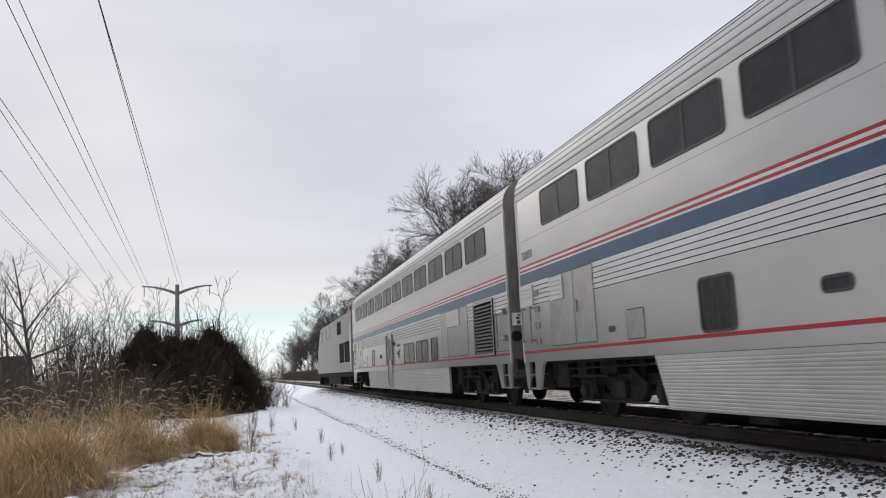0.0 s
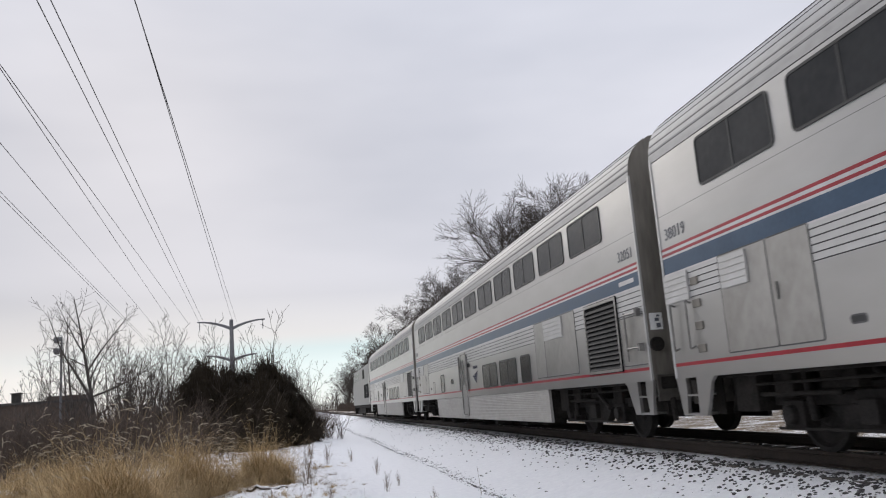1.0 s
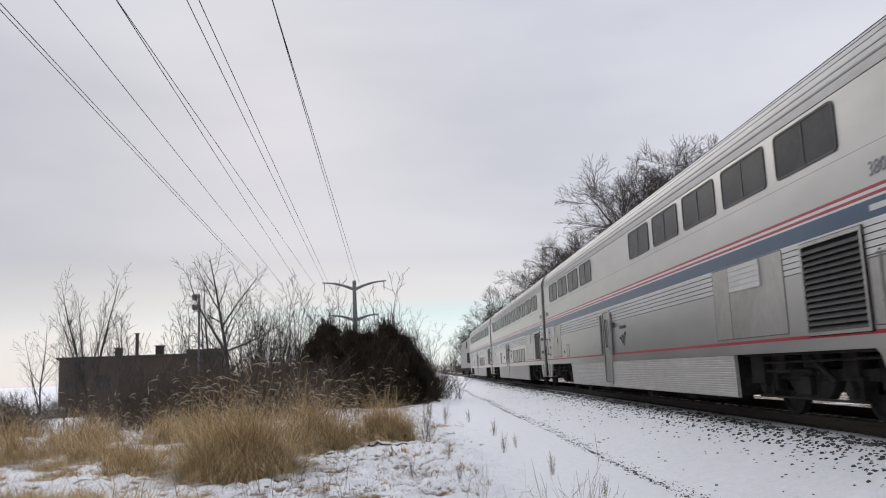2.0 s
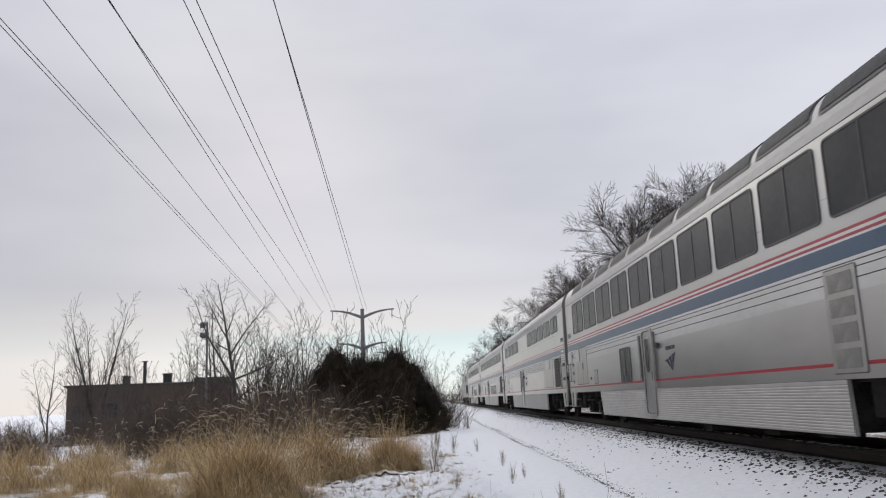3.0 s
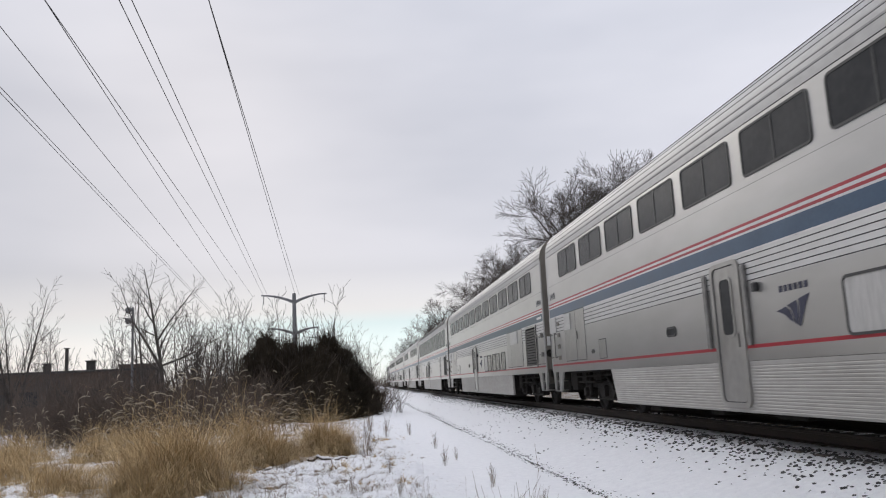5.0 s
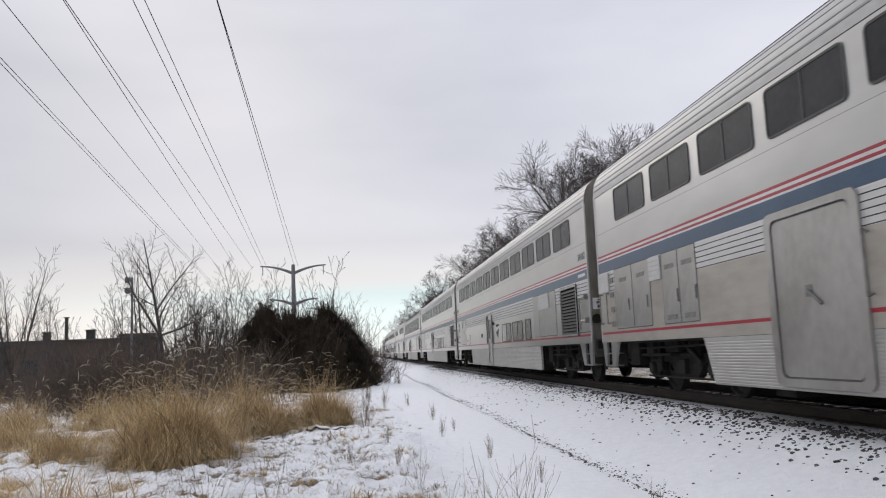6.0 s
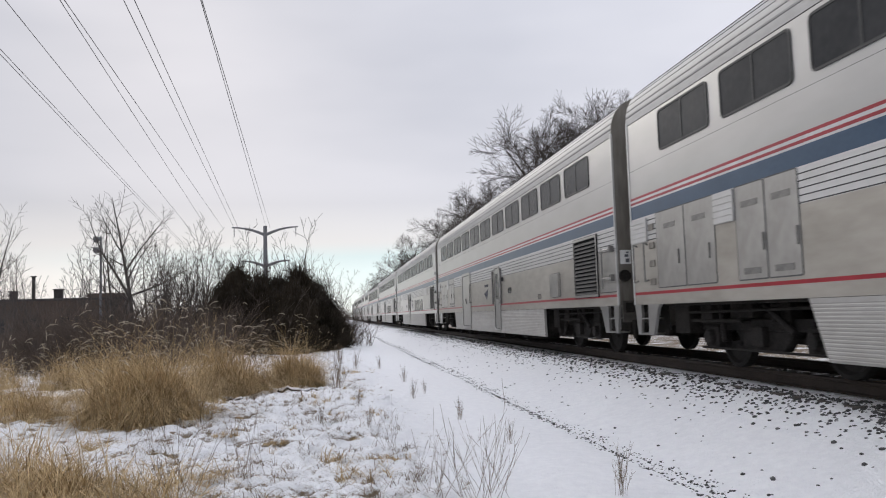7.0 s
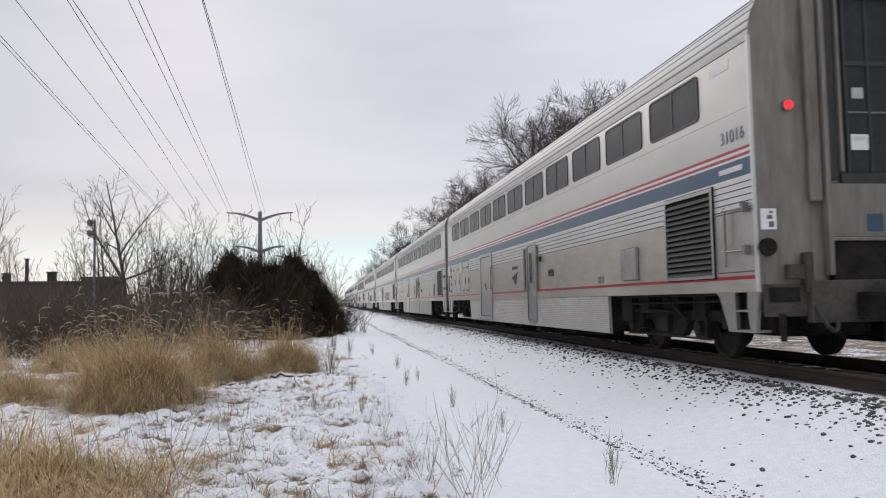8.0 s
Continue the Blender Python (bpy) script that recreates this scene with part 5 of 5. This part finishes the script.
def grass_clump(key, seed, count, radius, height, plumes, lean=0.75, width=0.006):
    def make():
        rng = random.Random(seed)
        g = Geo()
        tufts = []
        for k in range(max(6, count // 90)):
            a, r = rng.uniform(0, 2 * math.pi), radius * math.sqrt(rng.random())
            tufts.append((r * math.cos(a), r * math.sin(a), rng.uniform(0, 2 * math.pi), rng.uniform(0.1, lean), rng.uniform(0.35, 1.0) * (1.15 - 0.5 * r / radius)))
        for i in range(count):
            tx, ty, ta, tl, th = tufts[rng.randrange(len(tufts))]
            h = height * th * rng.uniform(0.35, 1.15)
            s = radius * 0.13
            flat = rng.random() < 0.3
            blade(g, rng, (tx + rng.gauss(0, s), ty + rng.gauss(0, s), -0.04), h * (0.6 if flat else 1), 0.15 + tl * rng.uniform(0.3, 1.4) + (0.8 if flat else 0), rng.uniform(0.5, 1.3) * width, droop=rng.uniform(0.5, 0.95), towards=ta if rng.random() < 0.3 else None, curl=0.32)
        for i in range(plumes):
            a, r = rng.uniform(0, 2 * math.pi), radius * 0.7 * math.sqrt(rng.random())
            tip, out = blade(g, rng, (r * math.cos(a), r * math.sin(a), -0.05), height * rng.uniform(0.6, 1.05), rng.uniform(0.2, 0.7), 0.0035)
            plume(g, rng, tip, out, rng.uniform(0.12, 0.22))
        heads = Geo()
        heads.v = g.v
        heads.f = [f for f, m in zip(g.f, g.m) if m == 1]
        heads.m = [0] * len(heads.f)
        g.f, g.m = [f for f, m in zip(g.f, g.m) if m == 0], [0] * (len(g.f) - len(heads.f))
        return g.mesh("foliage", STRAW), heads.mesh("seed_plume", PLUME)
    return once(("grass", key), make)


def put_grass(key, x, y, s, turn, label="tall dry straw-coloured grass clump with feathery heads", **shape):
    blades, heads = grass_clump(key, **shape)
    m = pose(x, y, ground_height(x, y), 0, 0, turn) @ Matrix.Scale(s, 4)
    if shape["plumes"] < 5:
        ob = new("grass_clump", blades)
        ob.matrix_basis = m
        return tagged(ob, label, "grass clump", "dry grass clumps")
    ob = thing("grass_clump", label, "grass clump", "dry grass clumps", m)
    part("foliage", blades, ob)
    part("seed_plume", heads, ob, "feathery pale seed heads")
    return ob


TALL = [dict(seed=s, count=4800, radius=0.64, height=2.2, plumes=54, lean=1.0, width=0.0034) for s in (81, 82, 83)]
MID = [dict(seed=s, count=1700, radius=0.75, height=1.55, plumes=16, lean=0.9, width=0.0048) for s in (86, 87)]
for i, (x, y, s, turn) in enumerate(((-3.15, 12.9, 0.95, 0), (-2.75, 13.4, 0.98, 130), (-3.6, 13.8, 0.7, 290), (-2.3, 16.8, 0.95, 60), (-1.85, 17.2, 0.72, 20), (-0.85, 18.8, 0.86, 200))):
    put_grass(("tall", i % 3), x, y, s, turn, **TALL[i % 3])
for i, (x, y, s, turn) in enumerate(((-4.6, 19.0, 0.9, 30), (-2.6, 20.6, 0.9, 100), (-6.9, 17.5, 0.8, 80), (-8.6, 21.5, 1.0, 150), (-5.8, 22.5, 1.1, 260), (-9.9, 24, 1.1, 200), (-5.3, 15.2, 0.7, 10), (-6.3, 20.3, 0.9, 75), (-7.8, 18.8, 0.8, 310), (-10.8, 21.5, 1.0, 120), (-9.0, 18.0, 0.8, 35), (-4.3, 21.6, 0.9, 140), (-12.2, 25, 1.1, 290), (-7.2, 23.8, 1.0, 190), (-0.9, 21.8, 0.8, 20), (-4.9, 14.0, 0.7, 220), (-3.6, 18.4, 0.7, 95))):
    put_grass(("mid", i % 2), x, y, s, turn, **MID[i % 2])
LOW = [dict(seed=s, count=1200, radius=0.8, height=0.9, plumes=3, lean=1.2, width=0.0030) for s in (91, 92, 93)]
rng = random.Random(9)
for i in range(66):
    y = 5.2 + 20 * rng.random() ** 1.6
    x = rng.uniform(-0.52 * y - 1.2, -0.21 * y - 0.5)
    put_grass(("low", i % 3), x, y, rng.uniform(0.45, 1.25) * (1.0 if y < 12 else 0.8), rng.uniform(0, 360), "low matted dry grass poking through snow", **LOW[i % 3])
TUFT = [dict(seed=s, count=160, radius=0.18, height=0.26, plumes=0, lean=1.2, width=0.004) for s in (95, 96)]
for i in range(90):
    y = rng.uniform(4.6, 26)
    x = rng.uniform(-0.15 * y - 0.2, 0.9)
    put_grass(("tuft", i % 2), x, y, rng.uniform(0.5, 1.3), rng.uniform(0, 360), "small dry grass tuft in the snow", **TUFT[i % 2])


def stubble():
    """Short dead stems standing out of the snow between the grass and the path."""
    rng = random.Random(23)
    g = Geo()
    for i in range(1200):
        y = 4.4 + 19 * rng.random() ** 1.4
        x = rng.uniform(-0.16 * y - 0.9, 1.1 - 0.03 * y)
        z = ground_height(x, y)
        for k in range(rng.randint(4, 14)):
            blade(g, rng, (x + rng.gauss(0, 0.05), y + rng.gauss(0, 0.05), z - 0.02), rng.uniform(0.05, 0.20), rng.uniform(0.5, 2.2), 0.0032, curl=0.3)
    tagged(new("stubble", g.mesh("stubble", WEED)), "short dead grass stems poking out of snow", "grass", kind="stuff")


stubble()


# ---- fallen branches among the clumps ----
def fallen_branch(x, y, length, turn, radius, label):
    """A dead limb lying on the snow, with a ridge of snow along its back."""
    rng = random.Random(int(100 * length))
    log = thing("fallen_branch", label, "branch", "fallen branches", pose(x, y, 0, 0, 0, turn))
    ca, sa = math.cos(radians(turn)), math.sin(radians(turn))
    pts, cap = [], []
    for i in range(9):
        u = length * (i / 8 - 0.5)
        v = 0.06 * math.sin(i * 1.3) + rng.gauss(0, 0.015)
        z = ground_height(x + ca * u - sa * v, y + sa * u + ca * v) + radius * 0.7
        pts.append((u, v, z))
        cap.append((u, v, z + radius * 0.55))
    part("limb", Geo().path(pts, [radius * (1 - 0.06 * i) for i in range(9)], 7).mesh("limb", BARK, smooth=True), log)
    part("snow_ridge", Geo().path(cap[1:-1], [radius * k for k in (0.4, 0.8, 0.75, 0.85, 0.6, 0.7, 0.3)], 7).mesh("snow_ridge", SNOW, smooth=True), log, "snow lying along the limb")


for x, y, length, turn, radius in ((-1.75, 15.9, 0.9, -40, 0.032), (-0.75, 17.0, 0.8, 6, 0.035), (-3.9, 15.6, 1.0, 30, 0.03)):
    fallen_branch(x, y, length, turn, radius, "dead grey branch lying in the grass with snow on it")


# ---- weed stalks beside the path ----
def weed_mesh(key, seed, stems, height, spread, twigs, lean):
    def make():
        rng = random.Random(seed)
        g = Geo()
        for i in range(stems):
            p = Vector((rng.gauss(0, spread), rng.gauss(0, spread), -0.05))
            d = Vector((rng.uniform(-lean, lean), rng.uniform(-lean, lean), 1)).normalized()
            h = height * rng.uniform(0.4, 1.0)
            for k in range(4):
                q = p + d * h / 4
                g.tube(p, q, 0.0026 - 0.0004 * k, 0.0022 - 0.0004 * k, 3)
                for b in range(twigs if k > 0 else 0):
                    e = (d + Vector((rng.uniform(-1, 1), rng.uniform(-1, 1), rng.uniform(0, 0.7))) * 0.7).normalized()
                    g.tube(p.lerp(q, rng.random()), q + e * h * rng.uniform(0.08, 0.2), 0.002, 0.0012, 3)
                d = (d + Vector((rng.uniform(-1, 1), rng.uniform(-1, 1), 0)) * 0.16).normalized()
                p = q
        return g.mesh("weed", WEED)
    return once(("weed", key), make)


for i, (key, x, y, s, turn) in enumerate((("stalk", 2.42, 6.7, 0.62, 0), ("thin", 1.1, 6.3, 1.0, 40), ("thin", 1.35, 7.0, 0.8, 190), ("thin", 0.85, 6.9, 0.7, 90), ("stalk", 0.07, 17.4, 1.3, 60), ("stalk", 0.42, 13.8, 0.5, 200), ("stalk", 0.6, 22, 0.8, 20), ("stalk", 0.2, 26, 1.0, 100), ("thin", -1.4, 7.3, 1.0, 10), ("thin", -0.9, 8.1, 0.8, 310), ("stalk", 0.45, 10.6, 0.4, 290), ("stalk", 1.9, 12.2, 0.5, 100), ("stalk", 1.5, 15.4, 0.55, 15), ("stalk", 1.7, 19.5, 0.6, 215), ("stalk", 1.35, 24, 0.6, 150), ("thin", 0.6, 9.2, 0.6, 77), ("stalk", -0.2, 11.8, 0.45, 33), ("stalk", 2.1, 9.6, 0.4, 12), ("stalk", 1.85, 16.5, 0.4, 111))):
    me = weed_mesh("stalk", 61, 14, 0.85, 0.035, 3, 0.16) if key == "stalk" else weed_mesh("thin", 62, 14, 0.95, 0.16, 1, 0.5)
    ob = new("weed", me)
    ob.matrix_basis = pose(x, y, ground_height(x, y), 0, 0, turn) @ Matrix.Scale(s, 4)
    tagged(ob, "dry thin weed stalks standing in snow", "weed", "weeds along the path")


# ---- low building behind the brush ----
def dark_building():
    b = thing("low_building", "long low brown building with a flat roof and roof vents", "building", m=pose(-18.6, 62, 0, 0, 0, 10))
    part("wall", Geo().box(-8.4, 3.2, 0, 9, -0.2, 3.45).mesh("wall", BRICK), b)
    part("roof", Geo().box(-8.6, 3.4, -0.2, 9.2, 3.45, 3.62).mesh("roof", ROOFING, bevel=0.03), b)
    part("upper_storey", Geo().box(0.6, 3.2, 0.4, 8, 3.62, 3.95).mesh("upper_storey", BRICK), b)
    for x, w, h in ((-4.9, 0.5, 0.6), (-1.9, 0.6, 0.7), (-3.4, 0.22, 1.7)):
        part("roof_vent", Geo().box(x, x + w, 2, 2 + w, 3.62, 3.62 + h).box(x - 0.08, x + w + 0.08, 1.92, 2.08 + w, 3.62 + h, 3.69 + h).mesh("roof_vent", ROOFING), b)
    part("door", Geo().box(-7.9, -6.9, -0.06, 0, 0, 2.1).mesh("door", ROOFING), b)
    for x in (-6.0, -3.6, -1.2, 1.2):
        part("window", Geo().box(x, x + 1.2, -0.05, 0, 1.1, 2.2).mesh("window", GLASS), b)


dark_building()


def yard_lamp():
    p = thing("yard_lamp", "slim pole with two round floodlights", "lamp post", m=pose(-13.7, 50, 0))
    part("mast", Geo().path([(0, 0, -0.2), (0, 0, 6.9)], [0.09, 0.06], 8).mesh("mast", POLE), p)
    for z in (6.75, 6.1):
        part("floodlight", Geo().tube((-0.05, -0.05, z), (-0.25, -0.3, z - 0.08), 0.12, 0.2, 10, cap=True).mesh("floodlight", POLE), p)


yard_lamp()

# ---- far end of the line ----
FAR = [dict(seed=sd, thin=0.028, stems=[((0, 0, -0.2), 2, 0, 4.2, 0.2)] + [((0, 0, 2.0 + 0.25 * k), 12 + 7 * k, 144 * k, 5.8, 0.12) for k in range(5)], levels=[(8, 0.25, 38, 0.45, 0.55, 0.07, 0.05), (5, 0.2, 40, 0.5, 0.6, 0.1, 0.04)]) for sd in (41, 42)]
rng = random.Random(14)
for i in range(26):
    y = rng.uniform(330, 560)
    x = rng.uniform(-0.045, 0.10) * y
    if 1 < x < 14:
        x += 16
    plant(("far", i % 2), x, y, rng.uniform(0.6, 1.3), rng.uniform(0, 360), "distant leafless tree along the line", "far trees", **FAR[i % 2])


def far_brush():
    """Brush along the far side of the line and across the distance."""
    rng = random.Random(15)
    g = Geo()
    for i in range(9000):
        if i < 6000:
            y = rng.uniform(48, 420)
            x = rng.gauss(19.5, 1.2)
            h = rng.uniform(1.2, 3.4)
        else:
            y = rng.uniform(420, 600)
            x = rng.uniform(-0.3, 0.25) * y
            h = rng.uniform(2, 6)
        w = 0.012 + 0.00008 * y
        a = rng.uniform(0, 6.28)
        p = Vector((x, y, 0))
        q = p + Vector((rng.uniform(-0.6, 0.6), rng.uniform(-0.6, 0.6), h))
        g.tube(p, q, w, w * 0.4, 3)
        for k in range(3):
            c = p.lerp(q, rng.uniform(0.3, 0.9))
            g.tube(c, c + Vector((rng.uniform(-1, 1), rng.uniform(-1, 1), rng.uniform(0.2, 1.2))) * h * 0.3, w * 0.6, w * 0.3, 3)
    tagged(new("far_brush", g.mesh("far_brush", BRUSH)), "brown leafless brush beyond the track", "brush", kind="stuff")


far_brush()


# ---- track bed pieces ----
def stone_mesh(seed):
    rng = random.Random(seed)
    bm = bmesh.new()
    bmesh.ops.create_icosphere(bm, subdivisions=1, radius=1)
    for v in bm.verts:
        v.co = Vector((v.co.x * rng.uniform(0.7, 1.3), v.co.y * rng.uniform(0.7, 1.3), v.co.z * rng.uniform(0.5, 0.9)))
    me = bpy.data.meshes.new("stone")
    bm.to_mesh(me)
    bm.free()
    me.materials.append(STONE)
    return me


def lay_stones():
    rng = random.Random(17)
    shapes = [stone_mesh(s) for s in range(6)]
    made = 0
    raw = [([tuple(v.co) for v in s.vertices], [tuple(p.vertices) for p in s.polygons]) for s in shapes]
    g = Geo()

    def lay(x, y, size, sink):
        nonlocal made
        z = ground_height(x, y) + size * sink
        turn = rng.uniform(0, 6.28)
        if made < 300 and y < 11 and size > 0.022:
            ob = part("stone", shapes[rng.randrange(6)], track, at=Matrix.Translation((x, y, z)) @ Matrix.Rotation(turn, 4, "Z") @ Matrix.Scale(size, 4))
            made += 1
            return
        vs, fs = raw[rng.randrange(6)]
        n = len(g.v)
        c, s = math.cos(turn) * size, math.sin(turn) * size
        g.v += [(x + c * a - s * b, y + s * a + c * b, z + size * d) for a, b, d in vs]
        for f in fs:
            g.face([n + i for i in f])

    for i in range(6200):
        y = 5 + 60 * rng.random() ** 1.7
        lay(5.80 - abs(rng.gauss(0, 0.46)), y, rng.uniform(0.012, 0.034), rng.uniform(-0.6, 0.25))
    for i in range(170):
        y = 5 + 40 * rng.random() ** 1.5
        lay(rng.uniform(3.4, 5.0), y, rng.uniform(0.010, 0.030), rng.uniform(-0.4, 0.3))
    for i in range(6400):
        y = 4.5 + 60 * rng.random() ** 1.8
        x = 3.24 + 0.05 * math.sin(y * 0.35) + rng.gauss(0, 0.085)
        lay(x, y, rng.uniform(0.007, 0.019), rng.uniform(-0.7, 0.1))
    for i in range(2500):
        y = 2 + 70 * rng.random() ** 1.5
        lay(rng.uniform(6.15, 7.5), y, rng.uniform(0.02, 0.05), rng.uniform(-0.3, 0.5))
    tagged(part("ballast", g.mesh("ballast", STONE), track, "dark crushed stone half covered by snow"), kind="stuff")


lay_stones()
tie = Geo().box(-1.3, 1.3, -0.115, 0.115, -0.16, 0.02).mesh("tie", TIEWOOD, bevel=0.008)
for i in range(120):
    part("tie", tie, track, at=pose(TRACK_X, 2.0 + 0.5 * i, RAIL_Z - 0.225))

motions()
